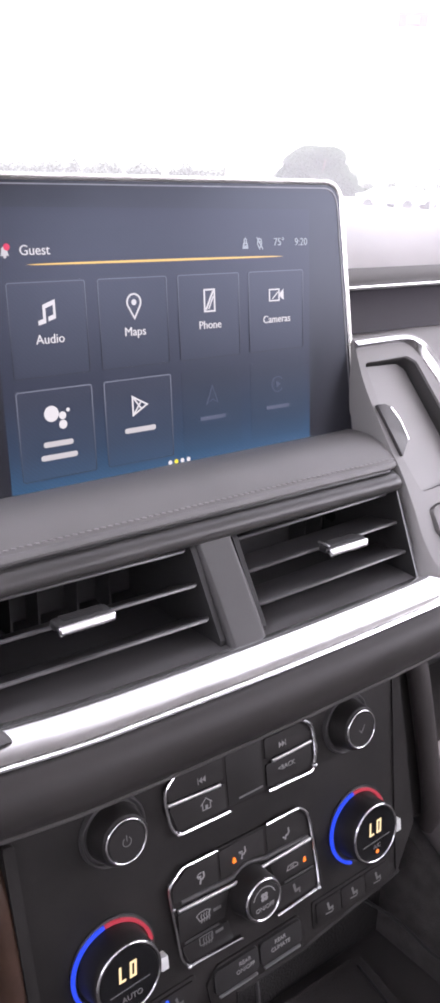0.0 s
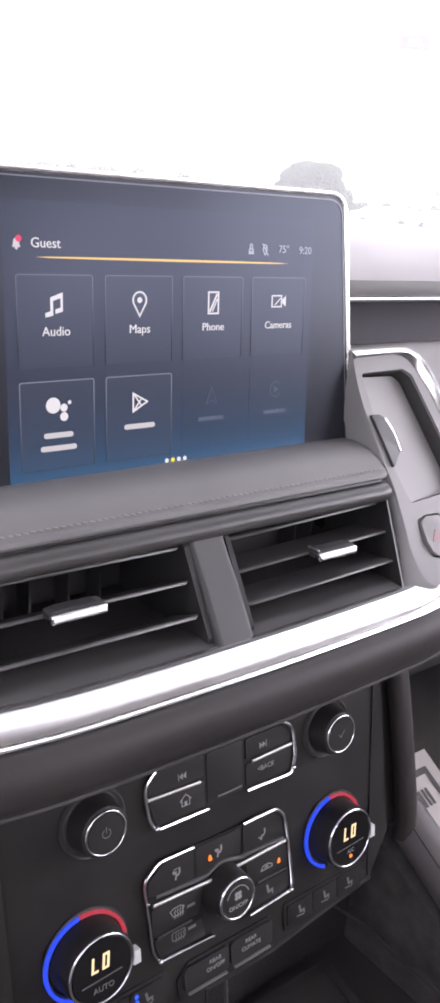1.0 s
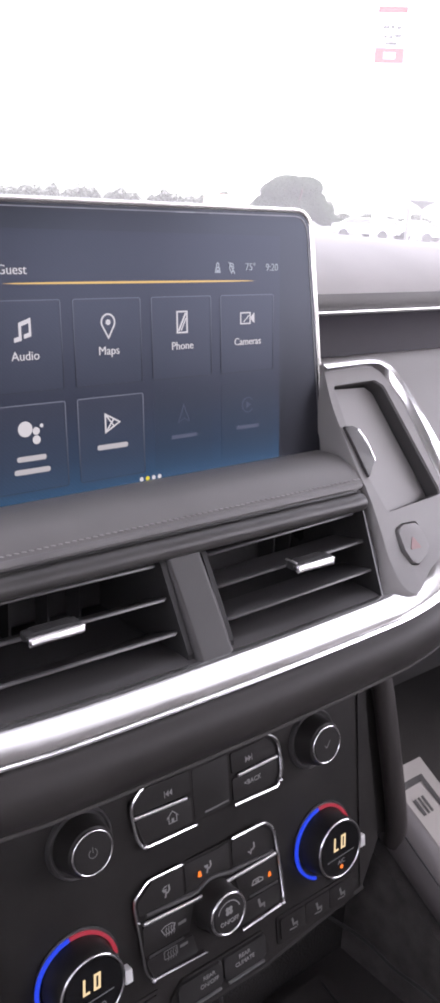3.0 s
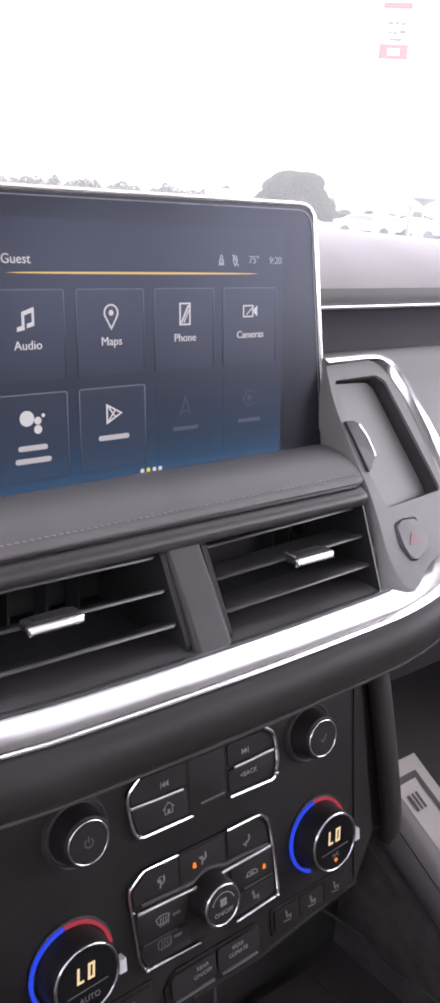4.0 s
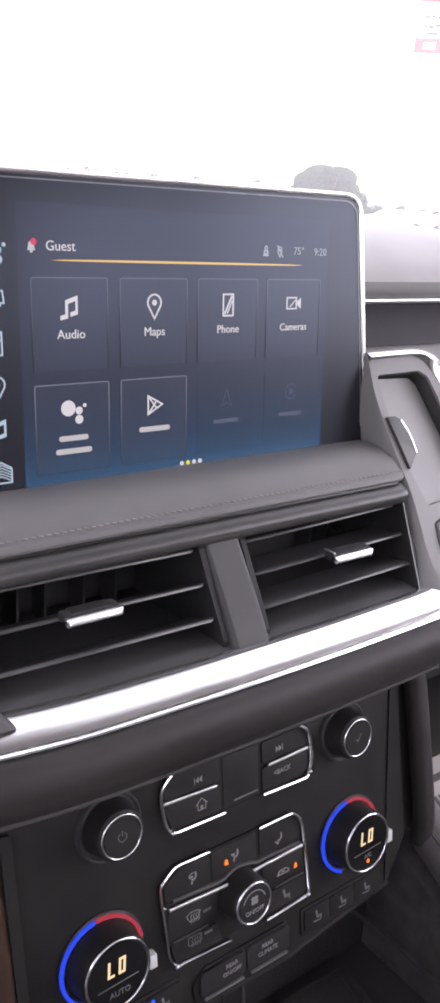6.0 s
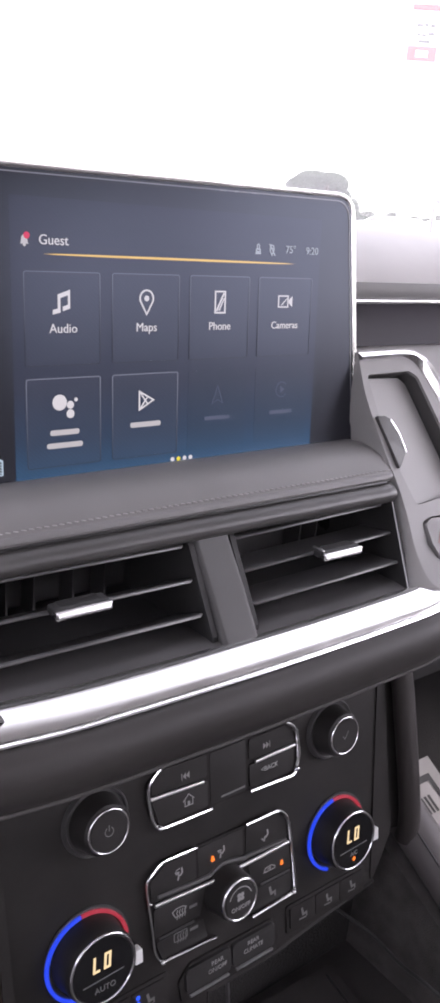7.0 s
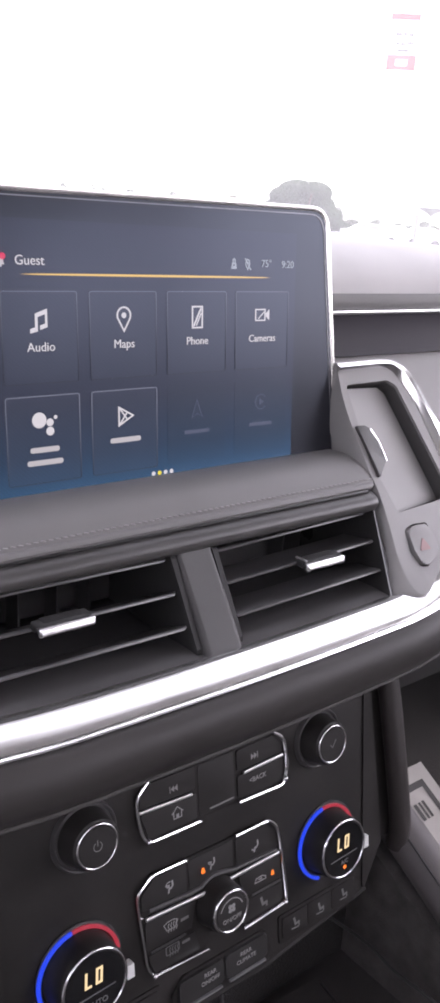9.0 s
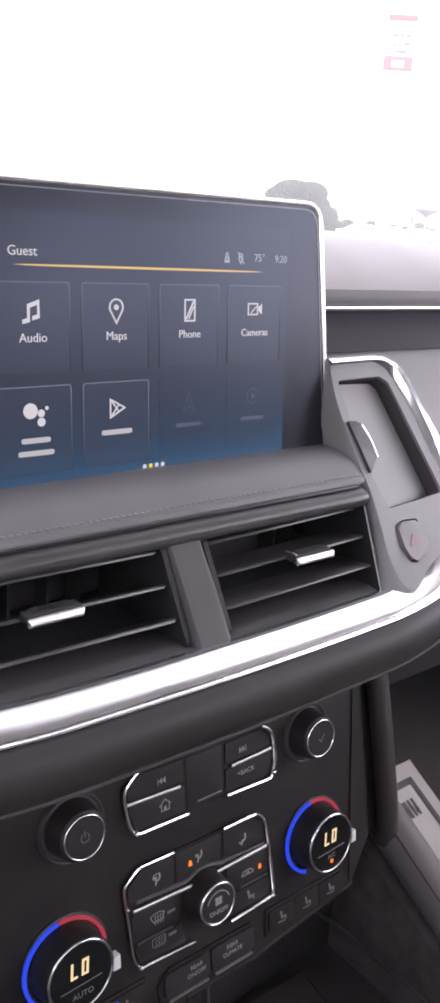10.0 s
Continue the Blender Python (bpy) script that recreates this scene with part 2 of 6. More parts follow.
ASPHALT = surface("grey_asphalt", (0.11, 0.11, 0.112), 0.9, grain=30, bump=0.5, vary=0.2, blotch=0.15, bump_dist=0.01)

# ---------------- car shell and ground ----------------
def slab_with_holes(outer, holes, n0, n1):
    """A flat slab with openings through it."""
    bm = bmesh.new()
    loops = []
    for ring in [outer, *holes]:
        vs = [bm.verts.new((u, v, n1)) for u, v in ring]
        loops.append(vs)
        for i in range(len(vs)):
            bm.edges.new((vs[i], vs[(i + 1) % len(vs)]))
    bmesh.ops.triangle_fill(bm, use_beauty=True, use_dissolve=False, edges=list(bm.edges), normal=(0, 0, 1))
    low = {}
    for vs in loops:
        for v in vs:
            low[v] = bm.verts.new((v.co.x, v.co.y, n0))
    for f in list(bm.faces):
        bm.faces.new([low[v] for v in reversed(f.verts)])
    for vs in loops:
        for i in range(len(vs)):
            a, b = vs[i], vs[(i + 1) % len(vs)]
            bm.faces.new((a, b, low[b], low[a]))
    return bm


def ground_sheet():
    bm = bmesh.new()
    bmesh.ops.create_grid(bm, x_segments=40, y_segments=40, size=2500)
    return bm


structure("ground", ground_sheet(), ASPHALT, "grey asphalt lot that reaches the horizon")

FLOOR_Z = -0.655
GROUND_Z = -Z0 + 0.002          # the plain outer walls stand on the ground
structure("floor", box(-0.98, 0.98, -2.6, 0.62, FLOOR_Z - 0.04, FLOOR_Z), CARPET, "black carpeted car floor", ROOT)
# unseen roof; its front edge is placed to shape light and reflections
roof = [(-0.98, -2.6), (0.98, -2.6), (0.98, -0.37)] + [(0.98 - 0.98 * 2 * i / 16, -0.02 - 0.33 * (1 - i / 8) ** 2) for i in range(1, 16)] + [(-0.98, -0.37)]
structure("ceiling", plate(roof, 0.50, 0.54), BOUNCELINER, "unseen cabin roof, pale to bounce light", ROOT)
SIDE = Matrix(((0, 0, 1, 0), (1, 0, 0, 0), (0, 1, 0, Z0), (0, 0, 0, 1)))      # (y, z, x)
# unseen sides; their openings are sized to steer the light inside
for name, x in (("wall_west", -0.98), ("wall_east", 0.94)):
    outer = [(-2.6, GROUND_Z), (0.62, GROUND_Z), (0.62, 0.02), (0.42, 0.06), (-0.38, 0.54), (-2.6, 0.54)]
    holes = ([rounded([(-1.30, 0.02), (-0.80, -0.03), (0.22, -0.03), (-0.42, 0.46), (-1.25, 0.46)] if x > 0 else [(-1.30, 0.10), (0.04, 0.12), (-0.42, 0.46), (-1.25, 0.46)], 0.04)]) + ([rounded([(-2.25, 0.08), (-1.42, 0.08), (-1.38, 0.44), (-2.2, 0.44)], 0.04)] if x > 0 else [])
    structure(name, slab_with_holes(outer, holes, x, x + 0.04), BOUNCETRIM, "unseen cabin side, pale for bounce, with openings for light", SIDE)
# unseen rear wall, opened to let fill light in
structure("wall_south", slab_with_holes(rect(-0.98, 0.98, GROUND_Z, 0.54), [rounded(rect(-0.75, 0.75, 0.10, 0.47), 0.05)], 2.6, 2.64), BOUNCETRIM, "plain unseen rear wall with an opening for light",
          Matrix(((1, 0, 0, 0), (0, 0, -1, 0), (0, 1, 0, Z0), (0, 0, 0, 1))))
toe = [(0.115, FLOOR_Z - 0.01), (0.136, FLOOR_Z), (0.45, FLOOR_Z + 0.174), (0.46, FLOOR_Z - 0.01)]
structure("floor_ramp", plate(toe, 0.18, 0.93), SHADECARPET, "black carpeted toe board that slopes up", SIDE)
structure("wall_north", box(-0.98, 0.98, 0.60, 0.64, GROUND_Z, 0.04), SHADECARPET, "black carpeted bulkhead", ROOT)
for name, s in (("pillar_west", -1), ("pillar_east", 1)):
    bm = tube([(s * 0.95, 0.42, 0.03), (s * 0.91, 0.01, 0.29), (s * 0.86, -0.40, 0.52)], 0.045, 12)
    structure(name, bm, BOUNCELINER, "unseen pale grey windscreen pillar", ROOT, smooth=True)


def pane_material():
    m, n, l, b = base_material("windscreen_glass")
    out = n["Material Output"]
    n.remove(b)
    tr = n.new("ShaderNodeBsdfTransparent")
    tr.inputs[0].default_value = (0.93, 0.95, 0.94, 1)
    gl = n.new("ShaderNodeBsdfGlossy")
    gl.inputs["Roughness"].default_value = 0.03
    fr = n.new("ShaderNodeFresnel")
    fr.inputs["IOR"].default_value = 1.45
    mix = n.new("ShaderNodeMixShader")
    l.new(fr.outputs[0], mix.inputs[0])
    l.new(tr.outputs[0], mix.inputs[1])
    l.new(gl.outputs[0], mix.inputs[2])
    # a translucent share pales the view: glare haze put into the glass
    veil = n.new("ShaderNodeBsdfTranslucent")
    veil.inputs[0].default_value = (0.8, 0.8, 0.8, 1)
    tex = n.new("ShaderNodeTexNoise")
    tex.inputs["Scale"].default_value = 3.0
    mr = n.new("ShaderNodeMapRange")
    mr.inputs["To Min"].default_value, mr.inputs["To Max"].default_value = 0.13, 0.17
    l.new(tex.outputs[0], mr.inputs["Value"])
    veiled = n.new("ShaderNodeMixShader")
    l.new(mr.outputs[0], veiled.inputs[0])
    l.new(mix.outputs[0], veiled.inputs[1])
    l.new(veil.outputs[0], veiled.inputs[2])
    l.new(veiled.outputs[0], out.inputs["Surface"])
    return m


def windscreen():
    bm = bmesh.new()
    grid = []
    for j in range(7):
        f = j / 6
        row = []
        for i in range(17):
            a = i / 8 - 1
            x = a * (0.94 - 0.10 * f)
            row.append(bm.verts.new((x, 0.74 - 0.77 * f - 0.32 * a * a, 0.03 + 0.49 * f)))
        grid.append(row)
    for j in range(6):
        for i in range(16):
            bm.faces.new((grid[j][i], grid[j][i + 1], grid[j + 1][i + 1], grid[j + 1][i]))
    return bm


glass = structure("window_1", windscreen(), pane_material(), "large curved windscreen with a pale veil put in for glare", ROOT, smooth=True)
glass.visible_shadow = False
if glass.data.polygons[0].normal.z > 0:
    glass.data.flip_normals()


# ---------------- dashboard ----------------
def rail(x):
    """The trim and the roll hang a little lower at their middle."""
    return -0.0024 * max(0.0, math.cos(math.pi * (x - 0.01) / 0.27)) if abs(x - 0.01) < 0.135 else 0.0


def bow(x):
    """The dash curves away from the seats towards its ends."""
    if x > 0.115:
        return 2.5 * (x - 0.115) ** 2
    if x < -0.09:
        return min(1.6 * (x + 0.09) ** 2, 0.05 + 0.2 * (-0.26 - x)) if x < -0.26 else 1.6 * (x + 0.09) ** 2
    return 0.0


def stations(x0, x1, step, tips=0.0, curve=rail, back=True):
    k = max(2, int((x1 - x0) / step))
    out = []
    for i in range(k + 1):
        x = x0 + (x1 - x0) * i / k
        edge = min(x - x0, x1 - x)
        s = 1.0
        if tips and edge < tips:
            s = 0.55 + 0.45 * math.sqrt(max(0.0, 1 - (1 - edge / tips) ** 2))
        dy = bow(x) if back else 0.0
        out.append((x, dy, curve(x) if curve else 0.0, s))
    return out


def level(x):
    return 0.0


dash = thing("dashboard", "charcoal soft-touch dashboard with silver trim across it", "dashboard", (0, 0.1, -0.1))
# upper pad, under the windscreen
def pad_droop(x):
    a = abs(x - 0.02)
    return -0.038 * max(0.0, a - 0.28)


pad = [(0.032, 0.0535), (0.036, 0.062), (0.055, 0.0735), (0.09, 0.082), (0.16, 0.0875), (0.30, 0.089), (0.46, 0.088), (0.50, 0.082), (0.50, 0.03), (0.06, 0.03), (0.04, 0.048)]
part("upper_pad", sweep(stations(-0.93, 0.93, 0.04, 0, pad_droop, False), pad), PAD, dash, "grey grained upper pad, windscreen light put into its pale colour", ROOT)
frit = [(0.440, 0.0872), (0.4435, 0.0888), (0.452, 0.0896), (0.498, 0.0898), (0.502, 0.084), (0.47, 0.080)]
part("cowl_edge", sweep(stations(-0.93, 0.93, 0.04, 0, pad_droop, False), frit), FRIT, dash, "dark edge where the pad meets the windscreen", ROOT)
brow_band = [(0.0318, 0.0535), (0.0314, 0.0500), (0.0312, 0.0455), (0.0316, 0.0434), (0.05, 0.0432), (0.07, 0.05)]
# the fillet's dark colour holds the shade under the pad
part("band_top", sweep(stations(0.10, 0.93, 0.05, 0, level, False), brow_band), CHARCOAL_SHADE, dash, "grey fillet that turns in under the pad", ROOT)
band = [(0.033, 0.0434), (0.0345, 0.036), (0.0345, 0.024), (0.031, 0.0125), (0.05, 0.008), (0.07, 0.0434)]
part("decor_band", sweep(stations(0.10, 0.93, 0.05, 0, level, False), band), BANDBLACK, dash, "dark band above the passenger side", ROOT)
strip = [(0.0300, 0.0432), (0.0286, 0.0426), (0.0284, 0.0416), (0.0288, 0.0404), (0.0302, 0.0397), (0.036, 0.0400), (0.036, 0.0430)]
part("chrome_strip", sweep(stations(0.10, 0.93, 0.05, 0, level, False), strip), CHROME, dash, "thin chrome strip", ROOT)
face = [(0.035, 0.0130), (0.029, 0.0105), (0.022, 0.0045), (0.012, -0.008), (-0.012, -0.05), (-0.040, -0.105), (-0.043, -0.125), (0.0, -0.135), (0.06, -0.135), (0.06, 0.02)]
shade_profile = [(-0.028, -0.1352), (-0.020, -0.165), (0.0, -0.20), (0.06, -0.20), (0.06, -0.1352)]
part("passenger_face", sweep([(x, 0.25 * max(0, x - 0.35) ** 2, 0, 1) for x in (0.150, 0.165, 0.2, 0.25, 0.3, 0.36, 0.44, 0.55, 0.68, 0.93)], face), GREY, dash, "grey lower face on the passenger side", ROOT)
# a black part added where the lower face falls into footwell shade
part("footwell_shade", sweep([(x, 0.25 * max(0, x - 0.35) ** 2, 0, 1) for x in (0.150, 0.3, 0.44, 0.55, 0.68, 0.93)], shade_profile), PANELBLACK, dash, "black panel that stands in for footwell shade", ROOT)
part("driver_face", sweep([(x, 0, 0, 1) for x in (-0.93, -0.5, -0.3, -0.17)], face), DARKGREY, dash, "", ROOT)
hood = [(0.060, 0.074), (0.042, 0.068), (0.026, 0.058), (0.014, 0.042), (0.006, 0.018), (0.000, -0.012), (-0.006, -0.050), (-0.012, -0.090), (0.02, -0.10), (0.07, -0.09), (0.07, 0.06)]
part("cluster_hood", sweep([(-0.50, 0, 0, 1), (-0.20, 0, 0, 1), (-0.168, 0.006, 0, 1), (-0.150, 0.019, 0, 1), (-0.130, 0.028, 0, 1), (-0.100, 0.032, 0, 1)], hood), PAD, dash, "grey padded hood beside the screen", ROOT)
part("core", box(-0.15, 0.135, 0.034, 0.30, -0.30, 0.03), BLACK, dash, "", ROOT)
# filler block in deep black: shade under the dash put into its colour
part("lower_core", box(0.1352, 0.93, 0.062, 0.4, -0.30, 0.012), DEEPBLACK, dash, "", ROOT)

# padded shelf under the screen
cushion = [(0.012, -0.039), (-0.004, -0.0372), (-0.012, -0.0366), (-0.021, -0.0379), (-0.028, -0.0408), (-0.0335, -0.0447), (-0.0372, -0.0482), (-0.0382, -0.0494), (-0.0392, -0.0496), (-0.0402, -0.0503), (-0.0408, -0.0517), (-0.0404, -0.0531), (-0.034, -0.0538), (0.012, -0.056)]


def cushion_fall(x):
    e = max(0.0, abs(x) - 0.132)
    return -3.0 * e * e


part("leather_shelf", sweep(stations(-0.1475, 0.1400, 0.004, 0.010, cushion_fall, False), cushion), LEATHER, dash, "charcoal leather roll with a stitched seam below the screen", ROOT)
lip = [(0.0, -0.0545)] + [(-0.0305 - 0.0150 * math.cos(radians(a)), -0.0615 + 0.0078 * math.sin(radians(a))) for a in range(84, -100, -12)] + [(0.0, -0.0690)]
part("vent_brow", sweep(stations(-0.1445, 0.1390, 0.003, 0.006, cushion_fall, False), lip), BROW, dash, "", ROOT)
# stitches along the shelf
bm = bmesh.new()
x = -0.139
while x < 0.136:
    d = cushion_fall(x)
    c = Vector((x, -0.0371, -0.0478 + d))
    ring = []
    for e, w in ((-0.0012, 0.00018), (-0.0007, 0.00032), (0.0007, 0.00032), (0.0012, 0.00018)):
        ring.append([bm.verts.new((c.x + e, c.y + w * math.cos(a) * 1.2 - e * 0.12, c.z + w * math.sin(a) - e * 0.15)) for a in (0.4, 1.5, 2.6, 3.7, 4.8, 5.9)])
    for a, b in zip(ring, ring[1:]):
        for i in range(6):
            bm.faces.new((a[i], a[(i + 1) % 6], b[(i + 1) % 6], b[i]))
    x += 0.0037
st = part("stitching", bm, THREAD, dash, "pale grey thread stitches", ROOT)
st["kind"] = "stuff"

part("shelf_seam", tube([(x, -0.0400, -0.0540 + cushion_fall(x)) for x in [-0.140 + 0.01 * i for i in range(28)]], 0.0007, 6), DEEPBLACK, dash, "dark seam below the stitched edge", ROOT)
# a dark sheet before the pod's edge, put in for shade in the vent
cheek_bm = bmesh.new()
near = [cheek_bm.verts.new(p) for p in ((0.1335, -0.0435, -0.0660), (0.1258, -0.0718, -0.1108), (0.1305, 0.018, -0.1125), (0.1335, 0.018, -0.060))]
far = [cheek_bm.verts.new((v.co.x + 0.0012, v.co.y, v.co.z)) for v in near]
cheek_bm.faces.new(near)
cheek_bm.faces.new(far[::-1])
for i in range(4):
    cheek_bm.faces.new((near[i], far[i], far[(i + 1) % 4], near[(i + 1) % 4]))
part("vent_shade", cheek_bm, DEEPBLACK, dash, "dark sheet that stands in for shade in the vent", ROOT, smooth=False)
# ledge, trim and lower roll
ledge = [(-0.030, -0.1110), (-0.034, -0.1098), (-0.050, -0.1091), (-0.060, -0.1088), (-0.0745, -0.1095), (-0.076, -0.112), (-0.06, -0.118), (-0.05, -0.116)]
part("vent_ledge", sweep(stations(-0.150, 0.142, 0.01, 0, rail, False), ledge), CHARCOAL_SHADE, dash, "charcoal ledge below the slats", ROOT)
trim = [(-0.070, -0.1088), (-0.0745, -0.1086), (-0.0756, -0.1088), (-0.0775, -0.1094), (-0.0800, -0.1103), (-0.0830, -0.1115), (-0.0860, -0.1129), (-0.0880, -0.1140), (-0.0889, -0.1150), (-0.0884, -0.1160), (-0.070, -0.1170)]
part("silver_trim", sweep(stations(-0.42, 0.26, 0.008), trim), SILVER, dash, "satin silver trim strip catching the sky", ROOT)
part("trim_seam", tube([(x, -0.0746 + bow(x), -0.1083 + rail(x)) for x in [-0.132 + 0.004 * i for i in range(67)]], 0.0007, 8), DEEPBLACK, dash, "dark line behind the trim", ROOT)
groove = [(-0.070, -0.1150), (-0.0866, -0.1155), (-0.0866, -0.1172), (-0.070, -0.1175)]
part("trim_gap", sweep(stations(-0.42, 0.26, 0.008), groove), BLACK, dash, "", ROOT)
bead = [(-0.075, -0.1166), (-0.0888, -0.1163), (-0.0902, -0.1167), (-0.0907, -0.1174), (-0.0902, -0.1182), (-0.075, -0.1184)]
part("trim_bead", sweep(stations(-0.42, 0.26, 0.008), bead), CHROME, dash, "bright bead under the silver trim", ROOT)
part("roll_piping", tube([(x, -0.0938 + bow(x), -0.1470 + rail(x)) for x in [-0.42 + 0.008 * i for i in range(86)]], 0.0012, 8), SEAM, dash, "thin piping along the roll's seam", ROOT)
roll = [(-0.060, -0.1176), (-0.088, -0.1181), (-0.0935, -0.1198), (-0.0975, -0.1252), (-0.0990, -0.1320), (-0.0980, -0.1390), (-0.0945, -0.1455), (-0.0905, -0.1490), (-0.0895, -0.1498), (-0.0890, -0.1506), (-0.0875, -0.1530), (-0.0835, -0.1555), (-0.070, -0.1575), (-0.045, -0.1570), (-0.045, -0.1200)]
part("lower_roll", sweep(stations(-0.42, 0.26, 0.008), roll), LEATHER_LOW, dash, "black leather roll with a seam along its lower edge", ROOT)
bm = bmesh.new()
x = -0.34
while x < 0.22:
    c = Vector((x, -0.0912 + bow(x), -0.1488 + rail(x)))
    ring = []
    for e, w in ((-0.0013, 0.0003), (0.0, 0.00045), (0.0013, 0.0003)):
        ring.append([bm.verts.new((c.x + e, c.y + w * math.cos(a), c.z + w * math.sin(a))) for a in (0.4, 1.5, 2.6, 3.7, 4.8, 5.9)])
    for a, b in zip(ring, ring[1:]):
        for i in range(6):
            bm.faces.new((a[i], a[(i + 1) % 6], b[(i + 1) % 6], b[i]))
    x += 0.0036
st = part("stitching", bm, surface("dull_grey_thread", (0.24, 0.23, 0.22), 0.8, grain=4000, bump=0.2), dash, "fine grey stitches", ROOT)
st["kind"] = "stuff"


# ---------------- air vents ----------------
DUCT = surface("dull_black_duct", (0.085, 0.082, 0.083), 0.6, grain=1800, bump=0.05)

# back and sides are darker than DUCT: the duct's shade is in their colour
DUCTSHADE = surface("black_duct_shade", (0.048, 0.0465, 0.047), 0.6, grain=1800, bump=0.05, spec=0.3)
SHADEBLACK = surface("shade_black_duct", (0.036, 0.035, 0.035), 0.6, grain=1800, bump=0.05, spec=0.3)


def vent(x0, x1, tab0, tab1, tab_dz, vanes, droop, sag0, sag1, label):
    mid = (x0 + x1) / 2
    v = thing("air_vent", label, "vent", (mid, -0.03, -0.10), "centre air vents")
    part("duct_back", box(x0 - 0.004, x1 + 0.004, 0.016, 0.02, -0.112, -0.06), DUCTSHADE, v, "", ROOT)
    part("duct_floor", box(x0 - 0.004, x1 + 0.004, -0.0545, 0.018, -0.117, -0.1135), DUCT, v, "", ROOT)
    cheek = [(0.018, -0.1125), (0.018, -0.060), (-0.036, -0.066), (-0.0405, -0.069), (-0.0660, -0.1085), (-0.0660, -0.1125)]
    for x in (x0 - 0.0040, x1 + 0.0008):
        part("duct_side", plate(cheek, x, x + 0.0032), SHADEBLACK, v, "", SIDE, smooth=False)
    for k, (y, z) in enumerate(((-0.0388, -0.0690), (-0.0490, -0.0835), (-0.0592, -0.0980))):
        prof = [(y - 0.0003, z), (y + 0.0001, z + 0.0007), (y + 0.0011, z + 0.0010), (y + 0.003, z + 0.0008 - 0.1 * droop), (y + 0.010, z - 0.35 * droop), (y + 0.024, z - droop), (y + 0.024, z - droop - 0.0012), (y + 0.010, z - 0.35 * droop - 0.0017), (y + 0.0011, z - 0.0009), (y + 0.0001, z - 0.0006)]
        part("slat", sweep([(x0, 0.0012, sag0, 0.9), (x0 + 0.0025, 0, sag0, 1), (x1 - 0.0025, 0, sag1, 1), (x1, 0.0012, sag1, 0.9)], prof), SLAT, v, "", ROOT)
    for x in vanes:
        part("vane", box(x - 0.0006, x + 0.0006, 0.000, 0.014, -0.112, -0.066), DUCTSHADE, v, "", ROOT, smooth=False)
    z = -0.0815 + tab_dz
    tab = part("tab", box(tab0, tab1, -0.0585, -0.0505, z - 0.0024, z + 0.0021, 0.0016, 3), SHADEBLACK, v, "black slider tab", ROOT)
    part("tab_face", plate(rounded(rect(tab0 + 0.0004, tab1 - 0.0004, -0.0026, 0.0014), 0.0012, 3), -0.0005, 0.0020, 0.0012, 3), SILVER, tab, "chrome end of the slider",
         Matrix(((1, 0, 0, 0), (0, 0.30, -0.954, -0.0588), (0, 0.954, 0.30, Z0 + z), (0, 0, 0, 1))))
    if tab0 > 0:
        part("tab_edge", box(tab0 + 0.0008, tab0 + 0.0022, -0.0575, -0.0490, z + 0.0016, z + 0.0027, 0.0005), DULLCHROME, tab, "satin side of the slider", ROOT)
    for a, b in ((tab0 - 0.0002, tab0 + 0.0030), (tab1 - 0.0030, tab1 + 0.0002)):
        part("tab_corner", box(a, b, -0.0606, -0.0560, z - 0.0030, z + 0.0016, 0.0013, 3), CHROME, tab, "bright corner of the slider", ROOT)
    ribs = [box(tab0 + 0.004, tab1 - 0.004, -0.0560 + 0.0014 * i, -0.0554 + 0.0014 * i, z + 0.0018, z + 0.0025) for i in range(4)]
    part("ribs", join(*ribs), SHADEBLACK, tab, "", ROOT, smooth=False)
    return v


vent(-0.1345, -0.0148, -0.0975, -0.0695, 0.0015, (-0.122, -0.092, -0.077, -0.055, -0.036), 0.0100, 0.0, -0.0013, "black slatted centre air vent with a chrome slider tab")
vent(0.0165, 0.1325, 0.0645, 0.0935, -0.0010, (0.03, 0.048, 0.104, 0.118), 0.0030, -0.0026, 0.0, "black slatted air vent with a chrome slider pushed up")

front = [(-0.0405, -0.066), (-0.0415, -0.0690), (-0.0560, -0.0885), (-0.0725, -0.1125), (-0.0680, -0.1125), (-0.0510, -0.0885), (-0.0360, -0.0690), (-0.0360, -0.066)]
part("divider_web", plate([(0.018, -0.1125), (0.018, -0.060), (-0.034, -0.066), (-0.0375, -0.069), (-0.0660, -0.1100), (-0.0660, -0.1125)], -0.0085, 0.0105), SHADEBLACK, dash, "", SIDE)
div = sweep([(-0.0106, 0.0040, 0, 1), (-0.0103, 0.0018, 0, 1), (-0.0095, 0.0006, 0, 1), (-0.0082, 0, 0, 1), (-0.0078, 0, 0, 1), (0.0091, 0, 0, 1), (0.0095, 0, 0, 1), (0.0110, 0.0006, 0, 1), (0.0119, 0.0018, 0, 1), (0.0122, 0.0040, 0, 1)], front)
part("vent_divider", div, DARKGREY, dash, "grey bar between the two vents", ROOT)

